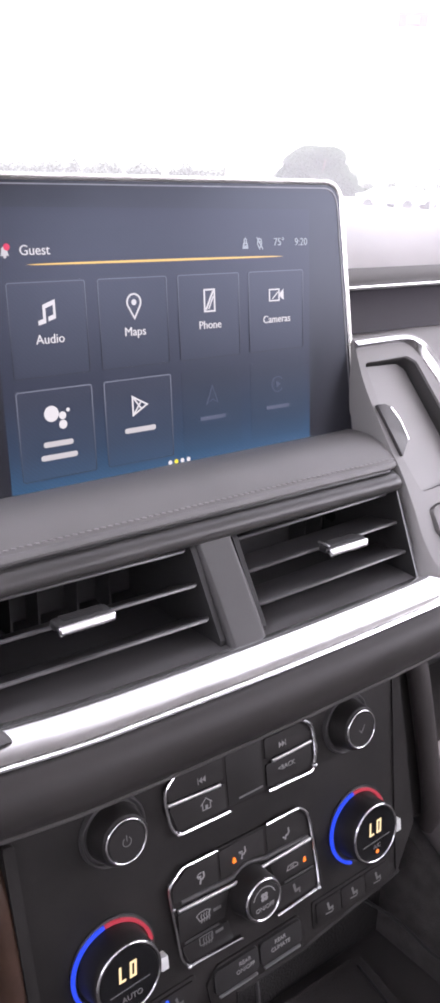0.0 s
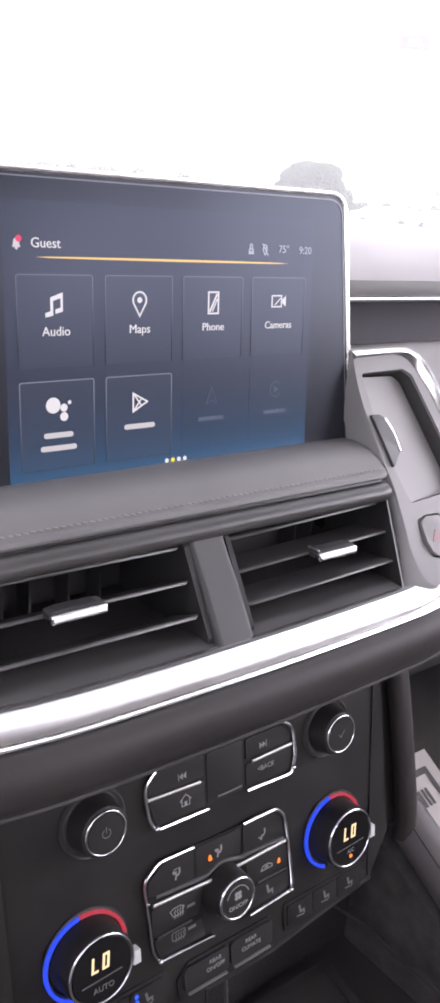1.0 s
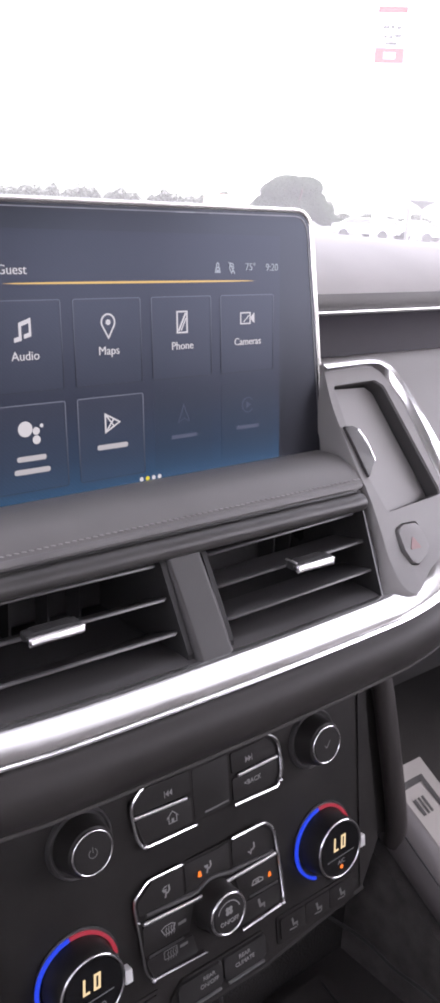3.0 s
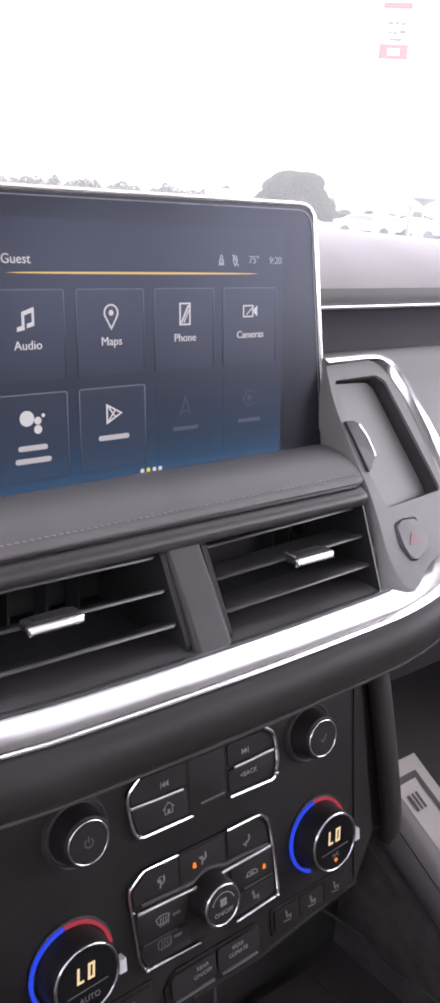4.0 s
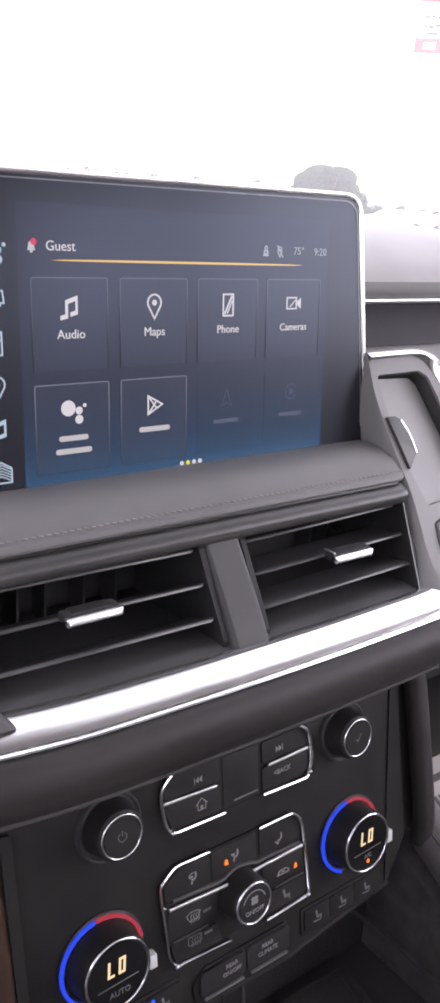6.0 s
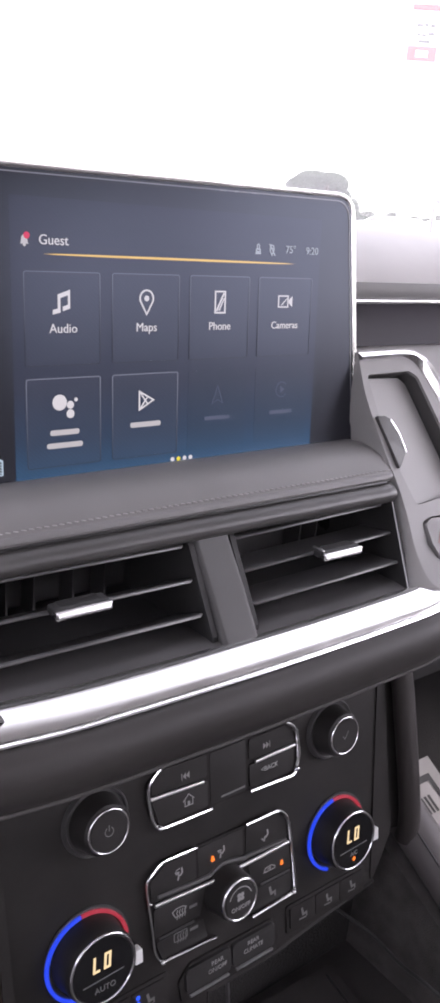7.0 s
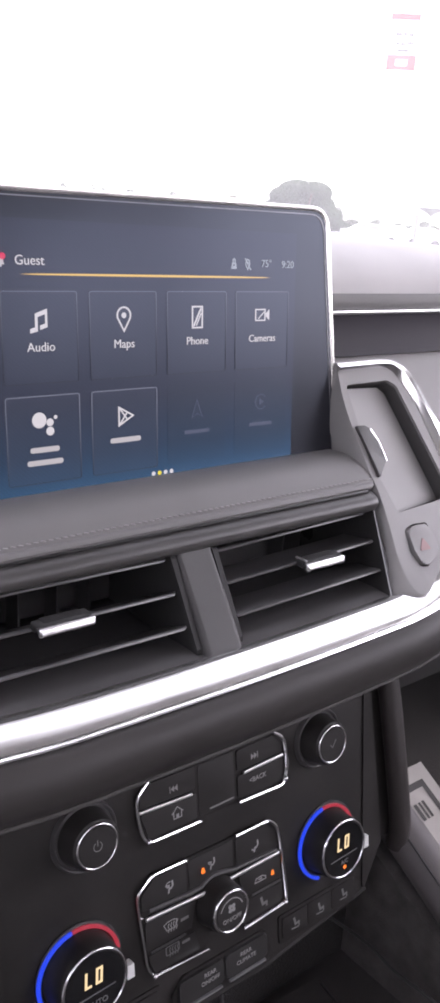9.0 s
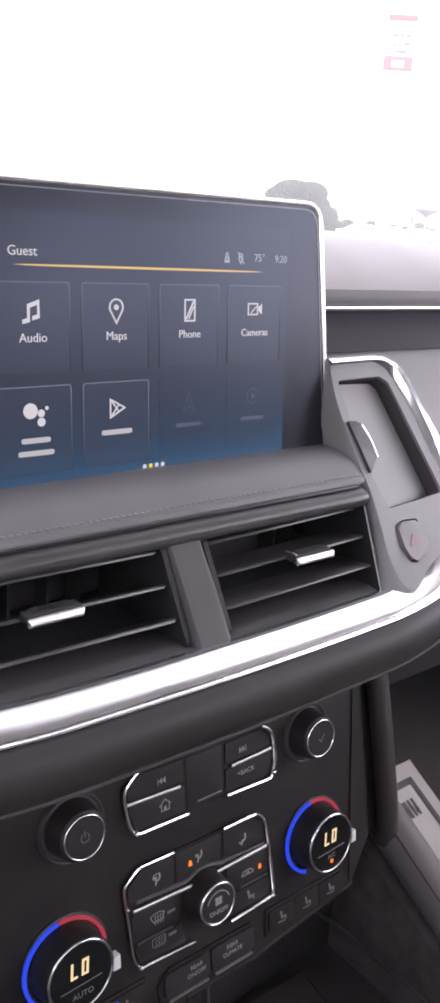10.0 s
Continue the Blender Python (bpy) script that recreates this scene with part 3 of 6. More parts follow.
# ---------------- touch screen ----------------
def display_material(name="display", gain=1.0, lift=(0, 0, 0)):
    """The lit picture behind the glass: dark navy that turns blue towards its foot, with faint hatching there."""
    m, n, l, b = base_material(name)
    tc = n.new("ShaderNodeTexCoord")
    sep = n.new("ShaderNodeSeparateXYZ")
    l.new(tc.outputs["Object"], sep.inputs[0])
    ramp = n.new("ShaderNodeValToRGB")
    mr = n.new("ShaderNodeMapRange")
    mr.inputs["From Min"].default_value, mr.inputs["From Max"].default_value = Z0 - 0.042, Z0 + 0.09
    l.new(sep.outputs["Z"], mr.inputs["Value"])
    l.new(mr.outputs[0], ramp.inputs[0])
    e = ramp.color_ramp.elements
    def shade(r, g, b_):
        return (r * gain + lift[0], g * gain + lift[1], b_ * gain + lift[2], 1)

    e[0].position, e[0].color = 0.0, shade(0.014, 0.080, 0.160)
    e[1].position, e[1].color = 1.0, shade(0.012, 0.014, 0.025)
    mid = e.new(0.16)
    mid.color = shade(0.0062, 0.029, 0.062)
    mid = e.new(0.36)
    mid.color = shade(0.0085, 0.0130, 0.0270)
    wave = n.new("ShaderNodeTexWave")
    wave.bands_direction = "DIAGONAL"
    wave.inputs["Scale"].default_value = 260
    l.new(tc.outputs["Object"], wave.inputs["Vector"])
    w2 = n.new("ShaderNodeMapRange")
    w2.inputs["To Min"].default_value, w2.inputs["To Max"].default_value = 0.85 * LAMP, 1.12 * LAMP
    l.new(wave.outputs["Fac"], w2.inputs["Value"])
    b.inputs["Base Color"].default_value = (0.026, 0.026, 0.031, 1)
    b.inputs["Roughness"].default_value = 0.26
    b.inputs["Specular IOR Level"].default_value = 0.33
    b.inputs["Specular Tint"].default_value = (0.62, 0.73, 0.96, 1)
    l.new(ramp.outputs[0], b.inputs["Emission Color"])
    l.new(w2.outputs[0], b.inputs["Emission Strength"])
    return m


def glass_black():
    m, n, l, b = base_material("black_screen_glass")
    b.inputs["Base Color"].default_value = (0.026, 0.026, 0.031, 1)
    b.inputs["Specular IOR Level"].default_value = 0.33
    b.inputs["Specular Tint"].default_value = (0.62, 0.73, 0.96, 1)
    b.inputs["IOR"].default_value = 1.5
    tc = n.new("ShaderNodeTexCoord")
    smear = n.new("ShaderNodeTexNoise")
    smear.inputs["Scale"].default_value = 22
    smear.inputs["Detail"].default_value = 6
    l.new(tc.outputs["Object"], smear.inputs["Vector"])
    mr = n.new("ShaderNodeMapRange")
    mr.inputs["From Min"].default_value, mr.inputs["From Max"].default_value = 0.35, 0.75
    mr.inputs["To Min"].default_value, mr.inputs["To Max"].default_value = 0.23, 0.29
    l.new(smear.outputs[0], mr.inputs["Value"])
    l.new(mr.outputs[0], b.inputs["Roughness"])
    return m


EDGEGLINT = surface("glass_edge_glint", (0.16, 0.16, 0.175), 0.25, grain=300, bump=0.0, vary=0.05)
GLASS = glass_black()
DISPLAY = display_material()
TILE = display_material("tile", 0.70, (0.011, 0.014, 0.020))
TILE_DIM = display_material("tile_dim", 0.85, (0.001, 0.003, 0.004))


def fading_line(name, low_, high_, weak, strong):
    """A tile's outline, which is bright at its upper edge and fades towards its foot."""
    m = glow(name, (0.62, 0.68, 0.80), 1.0)
    n, l = m.node_tree.nodes, m.node_tree.links
    tc, sep, mr = n.new("ShaderNodeTexCoord"), n.new("ShaderNodeSeparateXYZ"), n.new("ShaderNodeMapRange")
    l.new(tc.outputs["Object"], sep.inputs[0])
    l.new(sep.outputs["Z"], mr.inputs["Value"])
    mr.inputs["From Min"].default_value, mr.inputs["From Max"].default_value = Z0 + low_, Z0 + high_
    mr.inputs["To Min"].default_value, mr.inputs["To Max"].default_value = weak * LAMP, strong * LAMP
    l.new(mr.outputs[0], n["Principled BSDF"].inputs["Emission Strength"])
    return m


LINE_TOP = fading_line("tile_line", 0.025, 0.058, 0.012, 0.22)
LINE_LOW = fading_line("tile_line_low", -0.034, 0.009, 0.02, 0.30)
WHITE = glow("lit_white", (0.66, 0.655, 0.63), 1.0)
ICE = glow("lit_pale_blue", (0.42, 0.55, 0.60), 1.0)
BARLIT = glow("lit_bar", (0.50, 0.495, 0.475), 1.0)
STATUS = glow("lit_status", (0.40, 0.45, 0.47), 1.0)
FAINT = glow("lit_faint", (0.075, 0.092, 0.135), 1.0)
AMBER_LINE = glow("lit_amber", (0.80, 0.53, 0.10), 1.0)
YELLOW = glow("lit_yellow", (0.80, 0.68, 0.02), 1.0)
RED_DOT = glow("lit_red", (0.65, 0.01, 0.06), 1.0)

scr = thing("touch_screen", "large dark touch screen with lit app tiles, silver-edged, on the dash", "screen", (0, 0.015, -0.05))
GL = [(-0.1475, -0.060), (0.1400, -0.060), (0.1225, 0.1032), (-0.1300, 0.1012)]
part("housing", plate(rounded([(u * 0.90, v * 0.93) for u, v in GL], [0.002, 0.002, 0.013, 0.013], 8), -0.020, -0.0030, 0.002), BLACK, scr, "", SCREEN)


def rim(grow, up, radius):
    """The glass outline grown sideways and upwards."""
    return rounded([(u + (grow if u > 0 else -grow), v + up * (v > 0)) for u, v in GL], [0.002, 0.002, radius, radius], 8)


bm = bmesh.new()
rows = [[bm.verts.new((u, v, h)) for u, v in rim(g, up, r)] for g, up, r, h in ((0.0006, 0.0010, 0.0138, -0.0135), (0.0012, 0.0016, 0.0145, -0.0090), (0.0017, 0.0021, 0.0150, -0.0022), (0.0017, 0.0021, 0.0150, -0.0002), (0.0012, 0.0016, 0.0144, 0.0006), (-0.0004, -0.0002, 0.0128, 0.0005), (-0.0012, -0.0010, 0.0120, 0.0001), (-0.0015, -0.0013, 0.0117, -0.0022))]
for a, b in zip(rows, rows[1:]):
    for i in range(len(a)):
        j = (i + 1) % len(a)
        bm.faces.new((a[i], a[j], b[j], b[i]))
part("bezel", bm, SILVER, scr, "satin silver edge", SCREEN)
# a grey ring stands in for the reflection along the glass chamfer
inner = [[(u * f, v * g) for u, v in GL] for f, g in ((0.979, 0.978), (0.974, 0.972))]
rows = [rounded(line, [0.002, 0.002, 0.0115, 0.0115], 8) for line in inner]
bm = bmesh.new()
rings = [[bm.verts.new((u, v, h)) for u, v in line] for line, h in ((rows[0], -0.0004), (rows[0], 0.0003), (rows[1], 0.0003), (rows[1], -0.0004))]
for a, b in zip(rings, rings[1:]):
    for i in range(len(a)):
        j = (i + 1) % len(a)
        bm.faces.new((a[i], a[j], b[j], b[i]))
part("glass_edge", bm, EDGEGLINT, scr, "thin grey line painted as the reflection on the glass edge", SCREEN)
part("cover_glass", plate(rounded([(u * 0.993, v * 0.995) for u, v in GL], [0.002, 0.002, 0.012, 0.012], 8), -0.003, 0.0, 0.0006), GLASS, scr, "glossy black cover glass", SCREEN, smooth=False)
DN = 0.00006                                 # the lit picture sits this far over the glass
disp = part("display", plate(rect(-0.0895, 0.0990, -0.044, 0.0895), 0, DN), DISPLAY, scr, "dark blue lit home screen", SCREEN, smooth=False)


def lit(name, bm, material, label=""):
    return part(name, bm, material, disp, label, SCREEN, smooth=False)


def stroke(points, width, n0, n1, closed=False):
    """A flat line of even width through (u, v) points."""
    bm = bmesh.new()
    pts = [Vector(p) for p in points]
    k = len(pts)
    rows = []
    for i, p in enumerate(pts):
        back = pts[i - 1] if (i or closed) else None
        ahead = pts[(i + 1) % k] if (i < k - 1 or closed) else None
        d0 = (p - back).normalized() if back is not None else (ahead - p).normalized()
        d1 = (ahead - p).normalized() if ahead is not None else d0
        s0, s1 = Vector((-d0.y, d0.x)), Vector((-d1.y, d1.x))
        s = s0 + s1
        s = s.normalized() if s.length > 1e-3 else s0
        s *= min(1.8, 1 / max(0.3, s.dot(s0))) * width / 2
        end = (d1 if back is None else -d0) * (-width / 2) if (back is None or ahead is None) else Vector((0, 0))
        rows.append([bm.verts.new((q.x, q.y, n)) for q, n in ((p + end + s, n0), (p + end + s, n1), (p + end - s, n1), (p + end - s, n0))])
    for i in range(k if closed else k - 1):
        a, b = rows[i], rows[(i + 1) % k]
        for j in range(4):
            bm.faces.new((a[j], a[(j + 1) % 4], b[(j + 1) % 4], b[j]))
    if not closed:
        bm.faces.new(rows[0])
        bm.faces.new(rows[-1][::-1])
    return bm


def disc(u, v, r, n0, n1, segs=20):
    return plate([(u + r * math.cos(2 * math.pi * i / segs), v + r * math.sin(2 * math.pi * i / segs)) for i in range(segs)], n0, n1)


A, B = DN + 0.0001, DN + 0.0003            # icons, lettering
U0, TW, PITCH = -0.0834, 0.0391, 0.0460
TOP1, BOT1, TOP2, BOT2 = 0.0576, 0.0154, 0.0094, -0.0325
# tiles
for row, (t, bt) in enumerate(((TOP1, BOT1), (TOP2, BOT2))):
    for col in range(4):
        u = U0 + PITCH * col
        dim = row == 1 and col > 1
        tile = lit("tile", plate(rounded(rect(u, u + TW, bt, t), 0.0012, 3), DN, A), TILE_DIM if dim else TILE, "dim app tile" if dim else "app tile")
        if not dim:
            part("outline", stroke(rounded(rect(u, u + TW, bt, t), 0.0012, 3), 0.00046, A, B, True), LINE_LOW if row else LINE_TOP, tile, "", SCREEN, smooth=False)


def note_icon(u, v, s):
    return [plate([(u - .25 * s, v - .30 * s), (u - .25 * s, v + .30 * s), (u + .32 * s, v + .5 * s), (u + .32 * s, v - .12 * s), (u + .22 * s, v - .15 * s), (u + .22 * s, v + .28 * s), (u - .13 * s, v + .16 * s), (u - .13 * s, v - .34 * s)], A, B),
            plate([(u - .48 * s, v - .5 * s), (u - .48 * s, v - .32 * s), (u - .13 * s, v - .22 * s), (u - .13 * s, v - .42 * s)], A, B),
            plate([(u - .02 * s, v - .36 * s), (u - .02 * s, v - .18 * s), (u + .32 * s, v - .08 * s), (u + .32 * s, v - .26 * s)], A, B)]


def pin_icon(u, v, s):
    pts = [(u + .36 * s * math.cos(radians(a)), v + .16 * s + .36 * s * math.sin(radians(a))) for a in range(-25, 206, 15)] + [(u, v - .55 * s)]
    return [stroke(pts, .08 * s, A, B, True), disc(u, v + .16 * s, .13 * s, A, B)]


def phone_icon(u, v, s):
    return [stroke([(u - .3 * s, v - .5 * s), (u + .3 * s, v - .5 * s), (u + .3 * s, v + .5 * s), (u - .3 * s, v + .5 * s)], .08 * s, A, B, True),
            stroke([(u - .2 * s, v - .38 * s), (u + .2 * s, v + .38 * s)], .09 * s, A, B), stroke([(u - .05 * s, v - .38 * s), (u + .22 * s, v + .15 * s)], .06 * s, A, B)]


def camera_icon(u, v, s):
    return [stroke([(u - .55 * s, v - .32 * s), (u + .2 * s, v - .32 * s), (u + .2 * s, v + .32 * s), (u - .55 * s, v + .32 * s)], .08 * s, A, B, True),
            plate([(u + .28 * s, v - .1 * s), (u + .55 * s, v - .32 * s), (u + .55 * s, v + .32 * s), (u + .28 * s, v + .1 * s)], A, B),
            stroke([(u - .3 * s, v - .2 * s), (u + .1 * s, v + .15 * s)], .06 * s, A, B)]


def bubbles_icon(u, v, s):
    return [disc(u - .22 * s, v + .12 * s, .32 * s, A, B), disc(u + .26 * s, v + .0 * s, .16 * s, A, B), disc(u + .26 * s, v - .36 * s, .18 * s, A, B), disc(u + .52 * s, v + .2 * s, .08 * s, A, B)]


def prism_icon(u, v, s):
    tri = [(u - .42 * s, v - .5 * s), (u + .5 * s, v), (u - .42 * s, v + .5 * s)]
    return [stroke(tri, .1 * s, A, B, True), stroke([(u - .42 * s, v - .5 * s), (u + .12 * s, v + .2 * s)], .08 * s, A, B), stroke([(u - .42 * s, v + .5 * s), (u + .12 * s, v - .2 * s)], .08 * s, A, B)]


def trailer_icon(u, v, s):
    return [stroke([(u - .5 * s, v - .2 * s), (u + .5 * s, v - .25 * s), (u + .44 * s, v + .3 * s), (u - .4 * s, v + .32 * s)], .08 * s, A, B, True), disc(u - .05 * s, v - .32 * s, .11 * s, A, B), disc(u + .25 * s, v - .33 * s, .11 * s, A, B),
            stroke([(u - .6 * s, v - .2 * s), (u - .4 * s, v - .2 * s)], .08 * s, A, B)]


def house_icon(u, v, s):
    rows = [stroke([(u - .5 * s, v - .45 * s), (u + .5 * s, v - .45 * s), (u + .5 * s, v + .2 * s), (u, v + .5 * s), (u - .5 * s, v + .2 * s)], .07 * s, A, B, True)]
    for i in range(5):
        y = v - .36 * s + i * .13 * s
        rows.append(stroke([(u - .45 * s, y), (u, y + .22 * s), (u + .45 * s, y)], .05 * s, A, B))
    return rows


def at_tile(col):
    return U0 + PITCH * col + TW / 2


lit("icon", join(*note_icon(at_tile(0), 0.0442, 0.0112)), WHITE, "music note")
lit("icon", join(*pin_icon(at_tile(1), 0.0444, 0.0108)), WHITE, "map pin")
lit("icon", join(*phone_icon(at_tile(2), 0.0445, 0.0108)), WHITE, "phone")
lit("icon", join(*camera_icon(at_tile(3), 0.0450, 0.0092)), WHITE, "video camera")
for col, word in enumerate(("Audio", "Maps", "Phone", "Cameras")):
    lit("word", lettering(word, (0.0060, 0.0060, 0.0058, 0.0056)[col], at_tile(col), 0.0321, B), WHITE, "lit word")
lit("icon", join(*bubbles_icon(at_tile(0), -0.0034, 0.0118)), WHITE, "four dots")
lit("icon", join(*prism_icon(at_tile(1), -0.0040, 0.0092)), WHITE, "triangle outline")
for col, half, v in ((0, 0.0078, -0.0163), (0, 0.0096, -0.0225), (1, 0.0092, -0.0161)):
    lit("word_bar", plate(rounded(rect(at_tile(col) - half, at_tile(col) + half, v - 0.0013, v + 0.0013), 0.0012, 3), A, B), BARLIT, "plain bar for a name")
u = at_tile(2)
lit("icon", join(stroke([(u - 0.0036, -0.0085), (u, 0.0008), (u + 0.0036, -0.0085), (u, -0.0065)], 0.0005, A, B, True)), FAINT, "faint arrow")
u = at_tile(3)
lit("icon", join(stroke([(u + 0.0042 * math.cos(radians(a)), -0.0036 + 0.0042 * math.sin(radians(a))) for a in range(40, 340, 20)], 0.0005, A, B), plate([(u - 0.001, -0.0055), (u + 0.0023, -0.0036), (u - 0.001, -0.0017)], A, B)), FAINT, "faint play mark")
for col in (2, 3):
    lit("word_bar", plate(rect(at_tile(col) - 0.0085, at_tile(col) + 0.0085, -0.0172, -0.0152), A, B), FAINT, "faint bar for a name")
# side bar
SB = -0.1013
for v, f, s in ((0.0690, bubbles_icon, 0.0112), (0.0490, trailer_icon, 0.0096), (0.0292, phone_icon, 0.0100), (0.0096, pin_icon, 0.0098), (-0.0095, note_icon, 0.0104), (-0.0290, house_icon, 0.0102)):
    part("side_icon", join(*f(SB, v, s)), ICE, scr, "pale lit shortcut", SCREEN, smooth=False)
# top line
lit("word", lettering("Guest", 0.0062, -0.0758, 0.0712, B, align="LEFT"), WHITE, "lit word")
lit("bell", join(plate([(-0.0846, 0.0692), (-0.0806, 0.0692), (-0.0810, 0.0702), (-0.0813, 0.0724), (-0.0826, 0.0735), (-0.0839, 0.0724), (-0.0842, 0.0702)], A, B), disc(-0.0826, 0.0688, 0.0007, A, B)), BARLIT, "bell")
lit("bell_dot", disc(-0.0815, 0.0729, 0.0015, B, B + 0.0001), RED_DOT, "red dot")
lit("word", lettering("75°", 0.0056, 0.0763, 0.0725, B), STATUS, "lit figures")
lit("word", lettering("9:20", 0.0056, 0.0924, 0.0723, B), STATUS, "lit figures")
lit("status_icon", join(stroke([(0.0514, 0.0699), (0.0544, 0.0699), (0.0540, 0.0722), (0.0518, 0.0722)], 0.0007, A, B, True), stroke([(0.0522, 0.0722), (0.0522, 0.0742), (0.0529, 0.0748), (0.0536, 0.0742), (0.0536, 0.0722)], 0.0006, A, B), plate(rect(0.0522, 0.0536, 0.0703, 0.0712), A, B)), STATUS, "small lock")
lit("status_icon", join(stroke([(0.0608, 0.0750), (0.0648, 0.0694)], 0.0006, A, B), stroke([(0.0613, 0.0730), (0.0613, 0.0716), (0.0627, 0.0694), (0.0641, 0.0720), (0.0637, 0.0742), (0.0620, 0.0746)], 0.0006, A, B, True), disc(0.0627, 0.0728, 0.0006, A, B)), STATUS, "small pin struck out")


def taper(u0, u1, v, w):
    k = 24
    up = [(u0 + (u1 - u0) * i / k, v + w * math.sin(math.pi * i / k) ** 0.35) for i in range(k + 1)]
    return plate(up + [(a, v - (b - v)) for a, b in reversed(up[1:-1])], A, B)


lit("amber_line", taper(-0.0735, 0.0800, 0.0652, 0.00055), AMBER_LINE, "thin amber line")
for i in range(4):
    lit("page_dot", disc(-0.0008 + 0.0039 * i, -0.0362, 0.0012, A, B), YELLOW if i == 1 else WHITE, "yellow dot" if i == 1 else "")

def curve_2d(points, steps=6):
    return [tuple(p)[:2] for p in smooth_path([(u, v, 0) for u, v in points], steps)]


# ---------------- side pods ----------------
pod = thing("side_pod", "grey plastic side pod with a recessed tray and chrome frame", "dash panel", (0.17, -0.03, -0.06))
outer = smooth_path([(0.1340, 0.150), (0.150, 0.1502), (0.1800, 0.1502), (0.1925, 0.1465), (0.2020, 0.1380), (0.2125, 0.1140), (0.2215, 0.0910), (0.2350, 0.0480)], 5)
FACE_EDGE = [(0.1580, 0.0045), (0.1500, 0.0012), (0.1440, 0.0020), (0.1412, 0.0080), (0.1421, 0.0221), (0.1428, 0.0420), (0.1414, 0.0643), (0.1380, 0.0810), (0.1348, 0.0998), (0.1326, 0.1164), (0.1322, 0.1277), (0.1332, 0.1404)]
SKIRT_EDGE = [(0.1560, 0.0022), (0.1440, -0.0010), (0.1330, -0.0012), (0.1268, 0.0045), (0.1310, 0.0170), (0.1375, 0.0360), (0.1392, 0.0600), (0.1364, 0.0770), (0.1338, 0.0965), (0.1320, 0.1145), (0.1318, 0.1270), (0.1329, 0.1404)]
low = smooth_path([(0.212, 0.0250), (0.1740, 0.0122)] + FACE_EDGE, 5)
tray = rounded([(0.1405, 0.0900), (0.1535, 0.0520), (0.2085, 0.0550), (0.1832, 0.1315), (0.1760, 0.1358), (0.1375, 0.1350)], [0.004, 0.004, 0.004, 0.006, 0.006, 0.003])


def swell(bm):
    """The pod's lower tip bulges forward over the trim."""
    for v in bm.verts:
        if v.co.y < 0.034:
            v.co.z += 0.010 * ((0.034 - v.co.y) / 0.034) ** 2
    return bm


HAZARD = [(0.1558, 0.0405), (0.1628, 0.0426), (0.1756, 0.0419), (0.1780, 0.0336), (0.1791, 0.0252), (0.1734, 0.0204), (0.1636, 0.0165), (0.1586, 0.0178), (0.1555, 0.0272)]


def about_hazard(f, g=None):
    return rounded([(0.1672 + (u - 0.1672) * f, 0.0298 + (v - 0.0298) * (g or f)) for u, v in HAZARD][::-1], 0.0035)


def tilt_in(bm):
    """The button follows the swelling of the pod round it."""
    for v in bm.verts:
        v.co.z += 0.0030 * max(0.0, (0.0426 - v.co.y) / 0.0261)
    return bm


haz = about_hazard(1.09, 1.06)
pod_body = slab_with_holes([tuple(p)[:2] for p in outer + low], [tray, haz], -0.040, 0.0)
part("body", swell(pod_body), GREY, pod, "", POD)
insert = rounded([(0.1405, 0.0900), (0.1535, 0.0522), (0.2065, 0.0552), (0.1814, 0.1297), (0.1747, 0.1337), (0.1377, 0.1331)], [0.004, 0.004, 0.003, 0.005, 0.005, 0.003])
bm = plate(insert, -0.006, 0.0)
for v in bm.verts:
    left = 0.135 + (0.1325 - v.co.y) * 0.23
    v.co.z += -0.002 - 0.17 * (v.co.x - left)
part("tray_floor", bm, GREY, pod, "grey floor of the tray, deeper towards the passenger", POD)
# a dark strip over the wall stands in for the shade inside the tray
edge_of_tray = tray[11:31]
bm = bmesh.new()
tops = [bm.verts.new((u - 0.0005, v - 0.0003, -0.0020)) for u, v in edge_of_tray]
feet = [bm.verts.new((u - 0.0005, v - 0.0003, -0.0300)) for u, v in edge_of_tray]
backs = [bm.verts.new((u + 0.0003, v + 0.0003, -0.0016)) for u, v in edge_of_tray]
for i in range(len(tops) - 1):
    bm.faces.new((tops[i], tops[i + 1], feet[i + 1], feet[i]))
    bm.faces.new((backs[i], backs[i + 1], tops[i + 1], tops[i]))
part("tray_wall_shade", bm, DARKGREY, pod, "dark strip that stands for shade on the tray wall", POD)
part("button_well", plate(haz, -0.012, -0.006), BLACK, pod, "", POD)
hb = about_hazard(0.97)
button = part("hazard_button", tilt_in(plate(hb, -0.006, 0.0012, 0.0016, 3)), GREY, pod, "grey hazard button with a faint red triangle", POD)
part("triangle", tilt_in(plate(rounded([(0.1602, 0.0262), (0.1706, 0.0256), (0.1662, 0.0342)], 0.0010, 3), 0.0008, 0.0016)), surface("dull_red", (0.31, 0.195, 0.195), 0.6), button, "dull red triangle", POD)
f_out = curve_2d([(0.1338, 0.1486), (0.150, 0.1488), (0.1785, 0.1488), (0.1905, 0.1455), (0.2000, 0.1370), (0.2105, 0.1130), (0.2191, 0.0906), (0.2320, 0.0500)])
f_in = curve_2d([(0.1338, 0.1425), (0.150, 0.1430), (0.1735, 0.1430), (0.1825, 0.1395), (0.1895, 0.1280), (0.1964, 0.1125), (0.2083, 0.0657), (0.2140, 0.0400)])


def bevelled_frame(lines, heights):
    bm = bmesh.new()
    rows = [[bm.verts.new((u, v, h)) for u, v in line] for line, h in zip(lines, heights)]
    for a, b in zip(rows, rows[1:]):
        for i in range(len(a) - 1):
            bm.faces.new((a[i], a[i + 1], b[i + 1], b[i]))
    return bm


